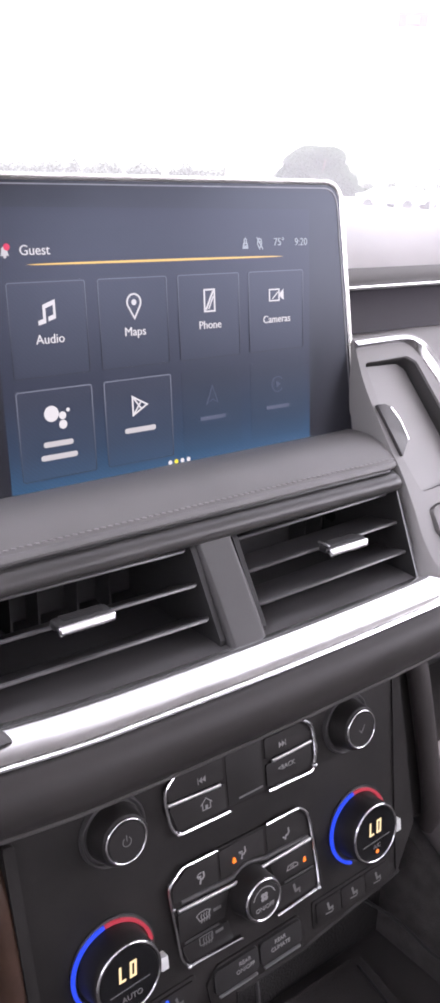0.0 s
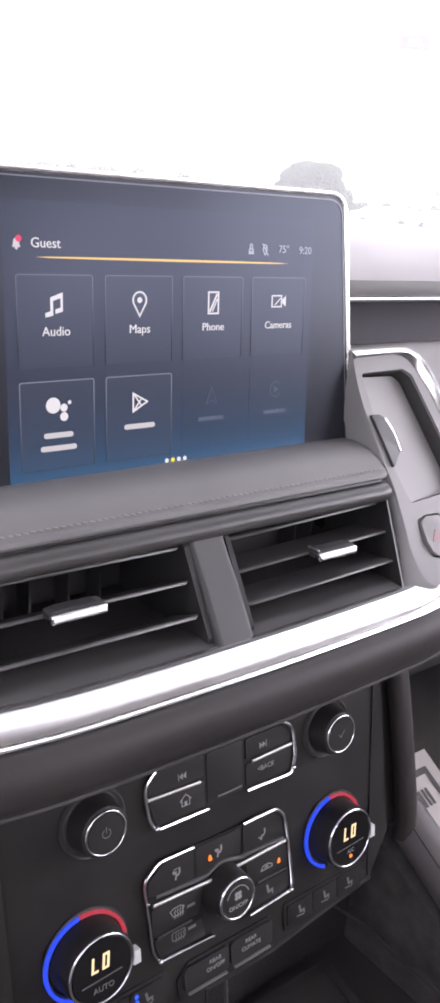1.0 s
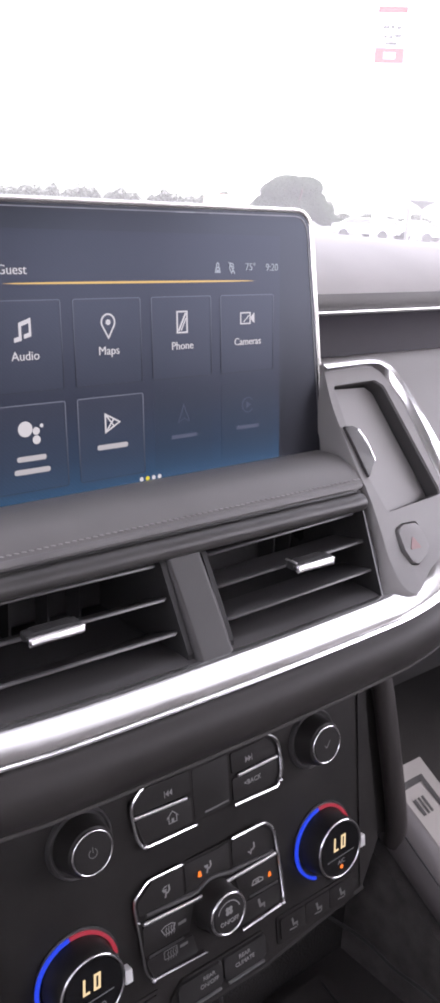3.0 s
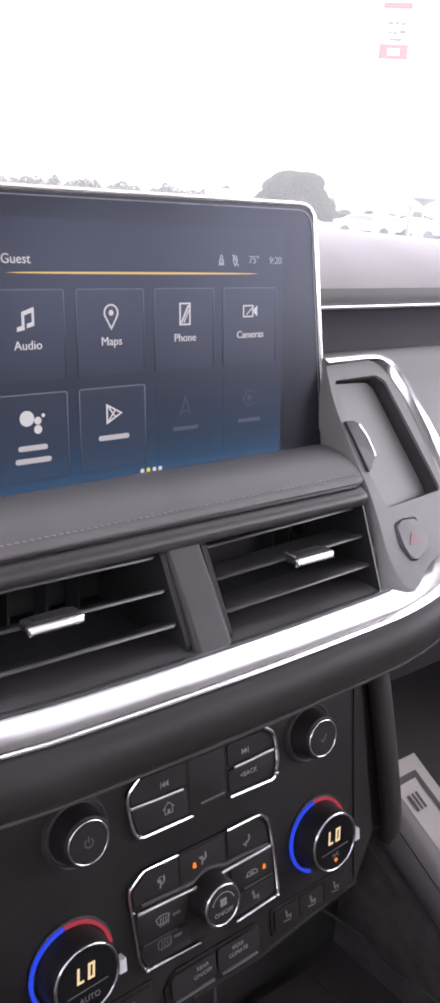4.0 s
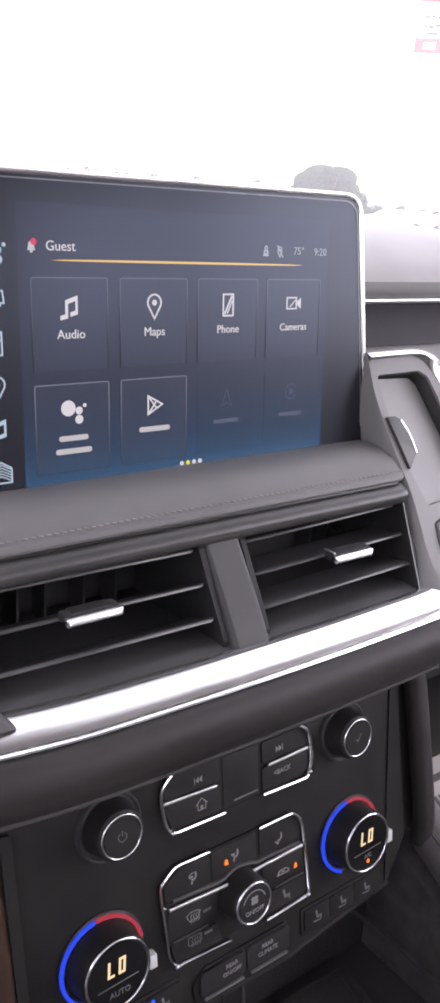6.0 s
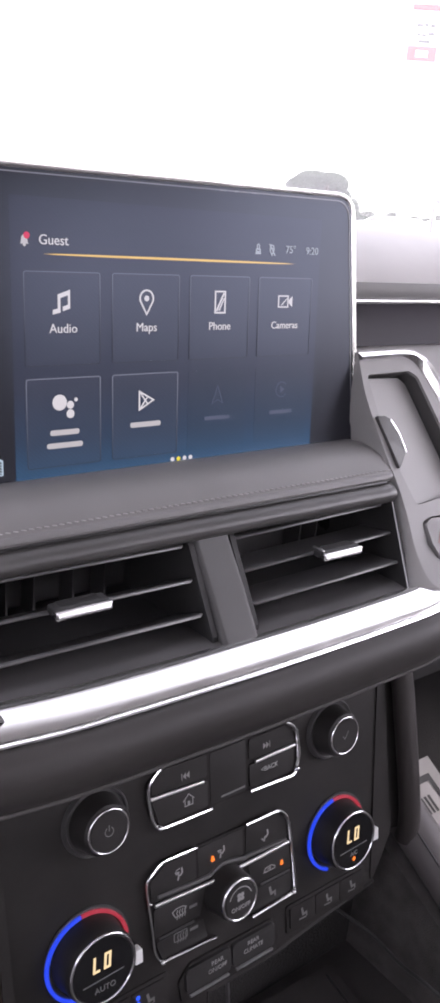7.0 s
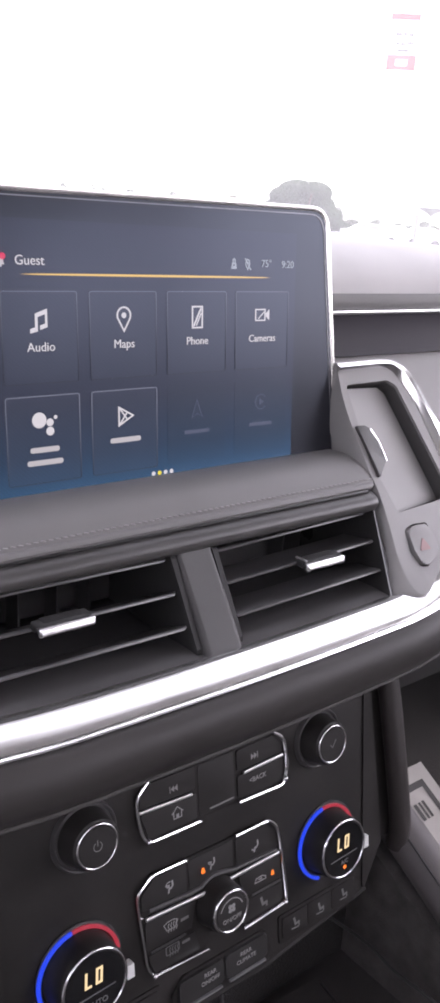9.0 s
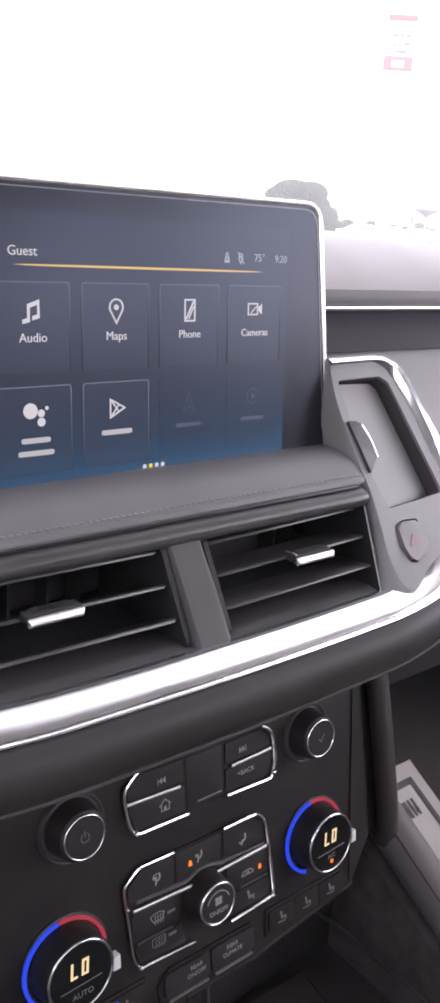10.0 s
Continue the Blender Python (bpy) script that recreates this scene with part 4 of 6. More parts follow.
def blend(a, b, f):
    return [(p[0] * (1 - f) + q[0] * f, p[1] * (1 - f) + q[1] * f) for p, q in zip(a, b)]


e_line, o_line = curve_2d(FACE_EDGE), curve_2d(SKIRT_EDGE)
part("side_skirt", swell(bevelled_frame([e_line, blend(e_line, o_line, 0.3), blend(e_line, o_line, 0.65), blend(e_line, o_line, 0.9), o_line, o_line], [0.0, -0.0010, -0.0036, -0.0075, -0.0110, -0.018])), GREY, pod, "rounded side towards the vent", POD)
part("chrome_frame", bevelled_frame([f_out, f_out, blend(f_out, f_in, 0.12), blend(f_out, f_in, 0.34), blend(f_out, f_in, 0.5), blend(f_out, f_in, 0.82), blend(f_out, f_in, 0.92), f_in], [-0.006, 0.0008, 0.0014, 0.0024, 0.0030, 0.0006, -0.0010, -0.006]), CHROME, pod, "polished chrome frame with a hollow face", POD)
LEVER = [(0.1351, 0.1090), (0.1417, 0.1084), (0.1462, 0.1060), (0.1498, 0.0979), (0.1521, 0.0871), (0.1523, 0.0846), (0.1439, 0.0747), (0.1392, 0.0949)]
lever = part("lever", plate(rounded(LEVER[::-1], 0.0012, 3), -0.005, 0.0022, 0.0006), BLACK, pod, "small black lever", POD)
part("lever_edge", tube([(p.x, p.y, 0.0012) for p in smooth_path([(0.1464, 0.1058, 0), (0.1502, 0.0979, 0), (0.1525, 0.0871, 0), (0.1527, 0.0846, 0)], 5)], 0.0014, 10), CHROME, lever, "chrome edge", POD)

podl = thing("side_pod", "grey plastic side pod with outlined switch panels", "dash panel", (-0.18, -0.03, -0.06))
LEFT_SKIRT = [(-0.1530, 0.128), (-0.1509, 0.1134), (-0.1476, 0.1010), (-0.1466, 0.0884), (-0.1458, 0.0748), (-0.1440, 0.0623), (-0.1417, 0.0471), (-0.1402, 0.0306), (-0.1378, 0.0181), (-0.1327, 0.0088), (-0.1284, 0.0030), (-0.1275, 0.0000)]
LEFT_FACE = [(-0.1560, 0.128), (-0.1542, 0.1134), (-0.1514, 0.1010), (-0.1506, 0.0884), (-0.1500, 0.0748), (-0.1484, 0.0623), (-0.1462, 0.0471), (-0.1446, 0.0306), (-0.1422, 0.0181), (-0.1378, 0.0088), (-0.1340, 0.0030), (-0.1325, 0.0006)]
inner_edge = smooth_path(LEFT_FACE, 6)
l_face, l_skirt = curve_2d(LEFT_FACE), curve_2d(LEFT_SKIRT)
part("side_skirt", swell(bevelled_frame([l_face, blend(l_face, l_skirt, 0.35), blend(l_face, l_skirt, 0.7), blend(l_face, l_skirt, 0.93), l_skirt, l_skirt], [0.0, -0.0006, -0.0026, -0.0056, -0.0090, -0.020])), CHARCOAL_SHADE, podl, "rounded side towards the vent", POD)
body = [tuple(p)[:2] for p in inner_edge] + [(-0.1508, 0.0012), (-0.1648, 0.0020), (-0.1759, 0.0032), (-0.22, 0.010), (-0.30, 0.02), (-0.30, 0.128)]
sw1 = rounded([(-0.24, 0.045), (-0.172, 0.0415), (-0.1598, 0.0465), (-0.1618, 0.090), (-0.24, 0.100)][::-1], 0.003)
sw2 = rounded([(-0.24, 0.016), (-0.1640, 0.0052), (-0.1641, 0.0385), (-0.24, 0.043)][::-1], 0.002)
part("body", swell(slab_with_holes(body, [sw1, sw2], -0.030, 0.0)), CHARCOAL_SHADE, podl, "", POD)
part("switch_panel", plate([((u + 0.2) * 0.965 - 0.2, (v - 0.07) * 0.955 + 0.07) for u, v in sw1], -0.012, -0.0012, 0.0008), DARKGREY, podl, "", POD)
part("switch_panel", swell(plate([((u + 0.2) * 0.96 - 0.2, (v - 0.024) * 0.95 + 0.024) for u, v in sw2], -0.012, 0.0004, 0.0008)), DARKGREY, podl, "", POD)
for ring in (sw1, sw2):
    part("gap", plate(ring, -0.014, -0.010), BLACK, podl, "", POD)

# ---------------- climate and audio stack ----------------
ORANGE = glow("amber_led", (1.0, 0.23, 0.02), 1.3)
BLUE_LED = glow("blue_led", (0.02, 0.10, 1.0), 1.5)
BLUE_ARC = glow("blue_arc", (0.02, 0.07, 0.85), 1.0)
RED_ARC = glow("red_arc", (0.42, 0.03, 0.045), 1.0)
DIGITS = glow("warm_digits", (1.0, 0.80, 0.42), 1.0)
PRINT = surface("grey_print", (0.32, 0.315, 0.31), 0.6, bump=0.0)
PRINT_LOW = surface("dull_print", (0.18, 0.177, 0.174), 0.6, bump=0.0)
RINGWHITE = surface("white_pointer", (0.80, 0.80, 0.79), 0.4, bump=0.0)
GLOSSBLACK = surface("gloss_black", (0.010, 0.010, 0.011), 0.12, bump=0.0, vary=0.1)

stack = thing("control_stack", "black centre stack panel below the vents", "control panel", (0.004, -0.06, -0.23))
panel_face = rounded([(-0.1235, -0.116), (-0.012, -0.1245), (-0.010, -0.096), (0.040, -0.098), (0.052, -0.0955), (0.126, -0.0870), (0.1345, 0.078), (-0.1290, 0.078)], [0.004, 0.004, 0.004, 0.004, 0.004, 0.006, 0.004, 0.004])
part("lower_lip", tube([(-0.122, -0.116, -0.0015), (-0.012, -0.1245, -0.0015), (-0.010, -0.097, -0.0015), (0.040, -0.098, -0.0015), (0.052, -0.0960, -0.0015), (0.125, -0.0870, -0.0015)], 0.0022, 8), PANELBLACK, stack, "rounded lower lip of the panel", PANEL)
part("face", plate(panel_face, -0.012, 0.0, 0.0015), PANELBLACK, stack, "matt black panel", PANEL)


def ring_profile(r, n, t, k=10):
    return [(r + t * math.cos(2 * math.pi * i / k), n + t * math.sin(2 * math.pi * i / k)) for i in range(k + 1)]


def knob(cu, cv, mark, label):
    k = thing("rotary_knob", label, "knob", PANEL @ Vector((cu, cv, 0)) - Vector((0, 0, Z0)), "audio knobs")
    part("collar", lathe([(0.0, 0.0), (0.0184, 0.0), (0.0182, 0.0014), (0.0174, 0.0026), (0.0166, 0.0024), (0.0160, 0.0014), (0.0, 0.0014)], cu, cv), DARKGREY, k, "dark collar", PANEL)
    grip = lathe([(0.0, 0.0016), (0.0150, 0.0016), (0.0142, 0.0045), (0.0134, 0.0105), (0.0126, 0.0122), (0.0110, 0.0130), (0.0, 0.0130)], cu, cv, 72)
    for v in grip.verts:
        r = math.hypot(v.co.x - cu, v.co.y - cv)
        if 0.0128 < r < 0.0148:
            a = math.atan2(v.co.y - cv, v.co.x - cu)
            f = 1 + 0.006 * math.cos(36 * a)
            v.co.x, v.co.y = cu + (v.co.x - cu) * f, cv + (v.co.y - cv) * f
    part("grip", grip, KEYBLACK, k, "ribbed black grip", PANEL)
    part("ring", lathe(ring_profile(0.0109, 0.0132, 0.0006), cu, cv, 64), CHROME, k, "chrome ring", PANEL)
    cap = part("cap", lathe([(0.0, 0.0126), (0.0099, 0.0126), (0.0096, 0.0134), (0.0, 0.0135)], cu, cv, 48), KEYBLACK, k, "", PANEL)
    if mark == "power":
        bm = join(stroke([(cu + 0.0023 * math.cos(radians(a)), cv + 0.0023 * math.sin(radians(a))) for a in range(125, 416, 18)], 0.0004, 0.0136, 0.0138), stroke([(cu, cv + 0.0005), (cu, cv + 0.0031)], 0.0004, 0.0136, 0.0138))
    else:
        bm = stroke([(cu - 0.002, cv), (cu - 0.0005, cv - 0.0018), (cu + 0.0024, cv + 0.0022)], 0.0004, 0.0136, 0.0138)
    part("mark", bm, PRINT_LOW, cap, "thin printed mark", PANEL, smooth=False)
    return k


knob(-0.0745, 0.0318, "power", "black rotary volume knob with a chrome ring and power mark")
knob(0.0850, 0.0302, "tick", "black rotary tuning knob with a chrome ring and tick")


def dial(cu, cv, below, label, led):
    k = thing("temperature_dial", label, "dial", PANEL @ Vector((cu, cv, 0)) - Vector((0, 0, Z0)), "temperature dials")
    part("dish", lathe([(0.0, 0.0002), (0.0238, 0.0002), (0.0240, 0.0012), (0.0214, 0.0018), (0.0206, 0.0008), (0.0, 0.0008)], cu, cv), BLACK, k, "", PANEL)
    part("blue_arc", arc_band(cu - 0.0005, cv - 0.0008, 0.0216, 0.0234, 97, 250, 0.0012, 0.0026), BLUE_ARC, k, "lit blue arc", PANEL)
    part("red_arc", arc_band(cu - 0.0005, cv - 0.0008, 0.0216, 0.0234, 6, 96, 0.0012, 0.0026), RED_ARC, k, "lit red arc", PANEL)
    grip = lathe([(0.0, 0.0008), (0.0202, 0.0008), (0.0197, 0.0035), (0.0190, 0.0060), (0.0187, 0.0120), (0.0182, 0.0150), (0.0176, 0.0158), (0.0, 0.0158)], cu, cv, 96)
    for v in grip.verts:
        r = math.hypot(v.co.x - cu, v.co.y - cv)
        if r > 0.0185:
            a = math.atan2(v.co.y - cv, v.co.x - cu)
            f = 1 + 0.005 * math.cos(48 * a)
            v.co.x, v.co.y = cu + (v.co.x - cu) * f, cv + (v.co.y - cv) * f
    part("grip", grip, KEYBLACK, k, "ribbed black grip", PANEL)
    part("ring", lathe(ring_profile(0.0175, 0.0158, 0.0008), cu, cv, 72), CHROME, k, "chrome ring", PANEL)
    part("pointer", box(cu + 0.0182, cu + 0.0226, cv - 0.0078, cv - 0.0002, 0.0105, 0.0155, 0.0006), RINGWHITE, k, "white pointer", PANEL @ Matrix.Rotation(0, 4, "Z"))
    face_ = part("window", lathe([(0.0, 0.0157), (0.0164, 0.0157), (0.0162, 0.0163), (0.0, 0.0164)], cu, cv, 48), GLOSSBLACK, k, "glossy black window", PANEL)
    # L and O in bars
    w, h, t = 0.0038, 0.0084, 0.00125
    n0, n1 = 0.0165, 0.0167
    lx, ox, y = cu - 0.0062, cu - 0.0002, cv + 0.0004
    bars = [plate(rect(lx, lx + t, y, y + h), n0, n1), plate(rect(lx, lx + w, y, y + t), n0, n1),
            plate(rect(ox, ox + t, y, y + h), n0, n1), plate(rect(ox + w - t, ox + w, y, y + h), n0, n1), plate(rect(ox, ox + w, y, y + t), n0, n1), plate(rect(ox, ox + w, y + h - t, y + h), n0, n1)]
    bm = join(*bars)
    for v in bm.verts:
        v.co.x += 0.10 * (v.co.y - y)
    part("digits", bm, DIGITS, face_, "lit letters LO", PANEL, smooth=False)
    part("divider_line", stroke([(cu - 0.0115, cv - 0.0046), (cu + 0.0105, cv - 0.0036)], 0.0005, n0, n1), PRINT_LOW, face_, "", PANEL, smooth=False)
    if below:
        part("word", lettering(below, 0.0042, cu + 0.0002, cv - 0.0094, n0), PRINT_LOW, face_, "dim printed word", PANEL, smooth=False)
    if led:
        part("led", join(disc(cu - 0.0002, cv - 0.0112, 0.0013, n0, n1, 12)), ORANGE, face_, "lit amber mark", PANEL, smooth=False)
        part("word", lettering("A/C", 0.0036, cu - 0.0002, cv - 0.0078, n0), PRINT_LOW, face_, "dim printed word", PANEL, smooth=False)
    return k


dial(-0.0828, -0.0358, "AUTO", "black temperature dial with lit LO, a blue and red arc", False)
dial(0.0895, -0.0374, "", "black temperature dial with lit LO and amber mark", True)


# chrome-edged key blocks
def key(parent, outline, n1, label=""):
    return part("key", plate(outline, 0.0, n1, 0.0007), KEYBLACK, parent, label, PANEL)


def wire(parent, points, r=0.0011, mat=None, label="chrome edging"):
    pts = [(u, v, 0.0030) for u, v in points]
    return part("edging", tube(pts, r * 0.80, 8, flat=0.9), mat or CHROME, parent, label, PANEL)


def curve2(points, steps=6):
    return [tuple(p)[:2] for p in smooth_path([(u, v, 0) for u, v in points], steps)]


def bar_between(parent, a, b, r, mat, label="satin bar", n=0.0030):
    """A straight rod with rounded ends between two points of the panel."""
    a, b = Vector((*a, n)), Vector((*b, n))
    d = (b - a).normalized()
    ends = [tube([a, a + d * r, b - d * r, b], r, 10, flat=0.8)]
    return part("bar", join(*ends), mat, parent, label, PANEL)


au = thing("audio_keys", "block of black audio keys with chrome edging", "button panel", PANEL @ Vector((0.005, 0.03, 0)) - Vector((0, 0, Z0)))
part("block", plate(rounded([(-0.0392, 0.0140), (0.0535, 0.0128), (0.0570, 0.0175), (0.0572, 0.0300), (0.0560, 0.0370), (0.0485, 0.0455), (-0.0355, 0.0472), (-0.0445, 0.0405), (-0.0442, 0.0280)], 0.003), 0.0, 0.0014, 0.0005), PANELBLACK, au, "", PANEL)
key(au, rounded([(-0.0425, 0.0330), (-0.0075, 0.0322), (-0.0075, 0.0448), (-0.0350, 0.0456), (-0.0425, 0.0402)], 0.0015), 0.0022, "skip-back key")
key(au, rounded([(-0.0385, 0.0158), (-0.0072, 0.0150), (-0.0072, 0.0296), (-0.0430, 0.0308)], 0.0015), 0.0022, "home key")
key(au, rounded(rect(-0.0052, 0.0195, 0.0148, 0.0442), 0.0015), 0.0018, "blank middle key")
part("slot_line", stroke([(0.0022, 0.0172), (0.0178, 0.0174)], 0.0010, 0.0016, 0.0021), PRINT_LOW, au, "", PANEL)
key(au, rounded([(0.0215, 0.0316), (0.0545, 0.0320), (0.0545, 0.0368), (0.0475, 0.0442), (0.0215, 0.0438)], 0.0015), 0.0022, "skip-forward key")
key(au, rounded([(0.0215, 0.0155), (0.0520, 0.0148), (0.0548, 0.0185), (0.0550, 0.0294), (0.0215, 0.0286)], 0.0015), 0.0022, "back key")
wire(au, curve2([(-0.0362, 0.0478), (-0.0405, 0.0446), (-0.0438, 0.0412), (-0.0451, 0.0363), (-0.0443, 0.0271), (-0.0427, 0.0195), (-0.0389, 0.0147), (-0.0306, 0.0139)]) + [(-0.0057, 0.0133)], 0.0012)
bar_between(au, (-0.0438, 0.0323), (-0.0106, 0.0306), 0.0010, DULLCHROME)
wire(au, curve2([(0.0478, 0.0465), (0.0538, 0.0419), (0.0567, 0.0358), (0.0576, 0.0237), (0.0563, 0.0175), (0.0537, 0.0130), (0.0480, 0.0127)]) + [(0.0211, 0.0137)], 0.0015)
bar_between(au, (0.0252, 0.0300), (0.0545, 0.0307), 0.0010, DULLCHROME)
for u, v in ((-0.0395, 0.0154), (0.0556, 0.0160), (-0.0060, 0.0133)):
    part("corner", lathe([(0.0017, 0.0015), (0.0018, 0.0030), (0.0015, 0.0043), (0.0009, 0.0051), (0.0, 0.0054)], u, v, 16), CHROME, au, "bright rounded corner", PANEL) if abs(u) > 0.01 else part("corner", lathe([(0.0009, 0.0015), (0.0010, 0.0030), (0.0007, 0.0040), (0.0, 0.0043)], u, v, 12), CHROME, au, "bright end of the edging", PANEL)


def skip_mark(u, v, s, n):
    return join(*[plate([(u + s * d, v), (u + s * (d + 1), v + 0.9 * abs(s)), (u + s * (d + 1), v - 0.9 * abs(s))], n, n + 0.0001) for d in (-1.0, 0.05)], plate(rect(min(u - s * 1.15, u - s * 1.35), max(u - s * 1.15, u - s * 1.35), v - 0.9 * abs(s), v + 0.9 * abs(s)), n, n + 0.0001))


part("mark", skip_mark(-0.0213, 0.0375, 0.0021, 0.0023), PRINT, au, "skip mark", PANEL, smooth=False)
part("mark", skip_mark(0.0338, 0.0368, -0.0021, 0.0023), PRINT, au, "skip mark", PANEL, smooth=False)
part("mark", join(stroke([(-0.0235, 0.0235), (-0.0200, 0.0268), (-0.0165, 0.0235)], 0.0005, 0.0023, 0.0024), stroke([(-0.0225, 0.0240), (-0.0225, 0.0205), (-0.0175, 0.0205), (-0.0175, 0.0240)], 0.0005, 0.0023, 0.0024), plate(rect(-0.0208, -0.0192, 0.0205, 0.0228), 0.0023, 0.0024)), PRINT, au, "house mark", PANEL, smooth=False)
part("word", lettering("<BACK", 0.0040, 0.0360, 0.0230, 0.0023), PRINT, au, "printed word", PANEL, smooth=False)

cl = thing("climate_keys", "block of black climate keys with chrome edging round a fan knob", "button panel", PANEL @ Vector((0.004, -0.03, 0)) - Vector((0, 0, Z0)))
part("block", plate(rounded([(-0.0412, -0.0612), (0.0515, -0.0620), (0.0536, -0.0580), (0.0508, -0.0245), (0.0482, -0.0122), (0.0420, -0.0062), (-0.0378, -0.0050), (-0.0478, -0.0125), (-0.0474, -0.0245)], 0.003), 0.0, 0.0014, 0.0005), PANELBLACK, cl, "", PANEL)
key(cl, rounded([(-0.0455, -0.0225), (-0.0165, -0.0235), (-0.0165, -0.0070), (-0.0365, -0.0068), (-0.0458, -0.0140)], 0.0015), 0.0022, "windscreen air key")
key(cl, rounded([(-0.0450, -0.0460), (-0.0150, -0.0462), (-0.0110, -0.0310), (-0.0440, -0.0292)], 0.0015), 0.0022, "demist key")
key(cl, rounded([(-0.0400, -0.0600), (-0.0100, -0.0612), (-0.0130, -0.0490), (-0.0440, -0.0488)], 0.0015), 0.0022, "rear demist key")
key(cl, rounded([(-0.0148, -0.0238), (-0.0070, -0.0232), (0.0000, -0.0205), (0.0080, -0.0208), (0.0160, -0.0232), (0.0160, -0.0072), (-0.0148, -0.0070)], 0.0012), 0.0018, "face air key")
key(cl, rounded([(0.0180, -0.0230), (0.0490, -0.0248), (0.0470, -0.0135), (0.0405, -0.0072), (0.0180, -0.0070)], 0.0015), 0.0022, "foot air key")
key(cl, rounded([(0.0225, -0.0452), (0.0512, -0.0452), (0.0500, -0.0298), (0.0190, -0.0304)], 0.0015), 0.0022, "recirculation key")
key(cl, rounded([(0.0200, -0.0610), (0.0510, -0.0600), (0.0515, -0.0482), (0.0235, -0.0482)], 0.0015), 0.0022, "seat air key")
wire(cl, [(-0.0168, -0.0049)] + curve2([(-0.0350, -0.0043), (-0.0390, -0.0047), (-0.0431, -0.0072), (-0.0481, -0.0126), (-0.0477, -0.0242), (-0.0461, -0.0417), (-0.0449, -0.0536), (-0.0411, -0.0606), (-0.0360, -0.0613)]) + [(-0.0057, -0.0630)], 0.0011)
bar_between(cl, (-0.0440, -0.0271), (-0.0026, -0.0294), 0.0011, DULLCHROME)
wire(cl, [(0.0175, -0.0050)] + curve2([(0.0370, -0.0050), (0.0425, -0.0060), (0.0481, -0.0122), (0.0506, -0.0245), (0.0531, -0.0503), (0.0535, -0.0590), (0.0510, -0.0616)]) + [(0.0205, -0.0632)], 0.0014)
bar_between(cl, (0.0122, -0.0286), (0.0489, -0.0279), 0.0011, DULLCHROME)
bar_between(cl, (0.0285, -0.0466), (0.0505, -0.0467), 0.0006, DARKGREY, "dark rib between two keys", 0.0020)
bar_between(cl, (-0.0415, -0.0476), (-0.0190, -0.0477), 0.0006, DARKGREY, "dark rib between two keys", 0.0020)
part("ridge", tube([(p.x, p.y, 0.0016) for p in smooth_path([(-0.0411, -0.0236, 0), (-0.0107, -0.0258, 0), (-0.0048, -0.0242, 0), (0.0007, -0.0223, 0), (0.0077, -0.0230, 0), (0.0172, -0.0255, 0), (0.0206, -0.0251, 0), (0.0481, -0.0266, 0)], 6)], 0.0013, 8), DARKGREY, cl, "charcoal ridge that arches over the fan knob", PANEL)
for u, v, big in ((-0.0411, -0.0606, 1), (0.0522, -0.0608, 1), (-0.0057, -0.0630, 0), (-0.0466, -0.0247, 0), (-0.0170, -0.0049, 0)):
    part("corner", lathe([(0.0016, 0.0015), (0.0018, 0.0030), (0.0015, 0.0043), (0.0009, 0.0050), (0.0, 0.0053)] if big else [(0.0009, 0.0015), (0.0010, 0.0030), (0.0007, 0.0040), (0.0, 0.0043)], u, v, 16), CHROME, cl, "bright rounded corner" if big else "bright end of the edging", PANEL)
for u, v in ((-0.0054, -0.0163), (0.0441, -0.0390)):
    part("led", plate(rounded([(u - 0.0012, v - 0.0015), (u + 0.0012, v - 0.0015), (u + 0.0006, v + 0.0014), (u - 0.0006, v + 0.0014)], 0.0004), 0.0018, 0.0026), ORANGE, cl, "lit amber light", PANEL)


def seat_mark(u, v, s, n):
    """A seat in profile."""
    return join(stroke([(u - .15 * s, v + .5 * s), (u + .0 * s, v - .15 * s), (u + .45 * s, v - .1 * s)], .26 * s, n, n + 0.0001), stroke([(u + .45 * s, v - .1 * s), (u + .5 * s, v - .45 * s)], .16 * s, n, n + 0.0001))


def sitter_mark(u, v, s, n, feet, screen):
    """A sitting figure in profile, leaning back, with strokes of air."""
    bits = [stroke([(u + .30 * s, v + .55 * s), (u + .34 * s, v + .10 * s), (u + .12 * s, v - .16 * s), (u - .12 * s, v - .14 * s), (u - .22 * s, v - .55 * s)], .20 * s, n, n + 0.0001)]
    if feet:
        bits.append(stroke([(u - .55 * s, v - .22 * s), (u - .30 * s, v - .40 * s)], .16 * s, n, n + 0.0001))
    else:
        bits.append(stroke([(u - .50 * s, v + .28 * s), (u - .12 * s, v + .24 * s)], .16 * s, n, n + 0.0001))
        bits.append(stroke([(u - .42 * s, v + .08 * s), (u - .12 * s, v + .06 * s)], .12 * s, n, n + 0.0001))
    if screen:
        bits.append(stroke([(u - .55 * s, v + .30 * s), (u - .35 * s, v + .58 * s), (u + .02 * s, v + .62 * s)], .10 * s, n, n + 0.0001))
    return join(*bits)


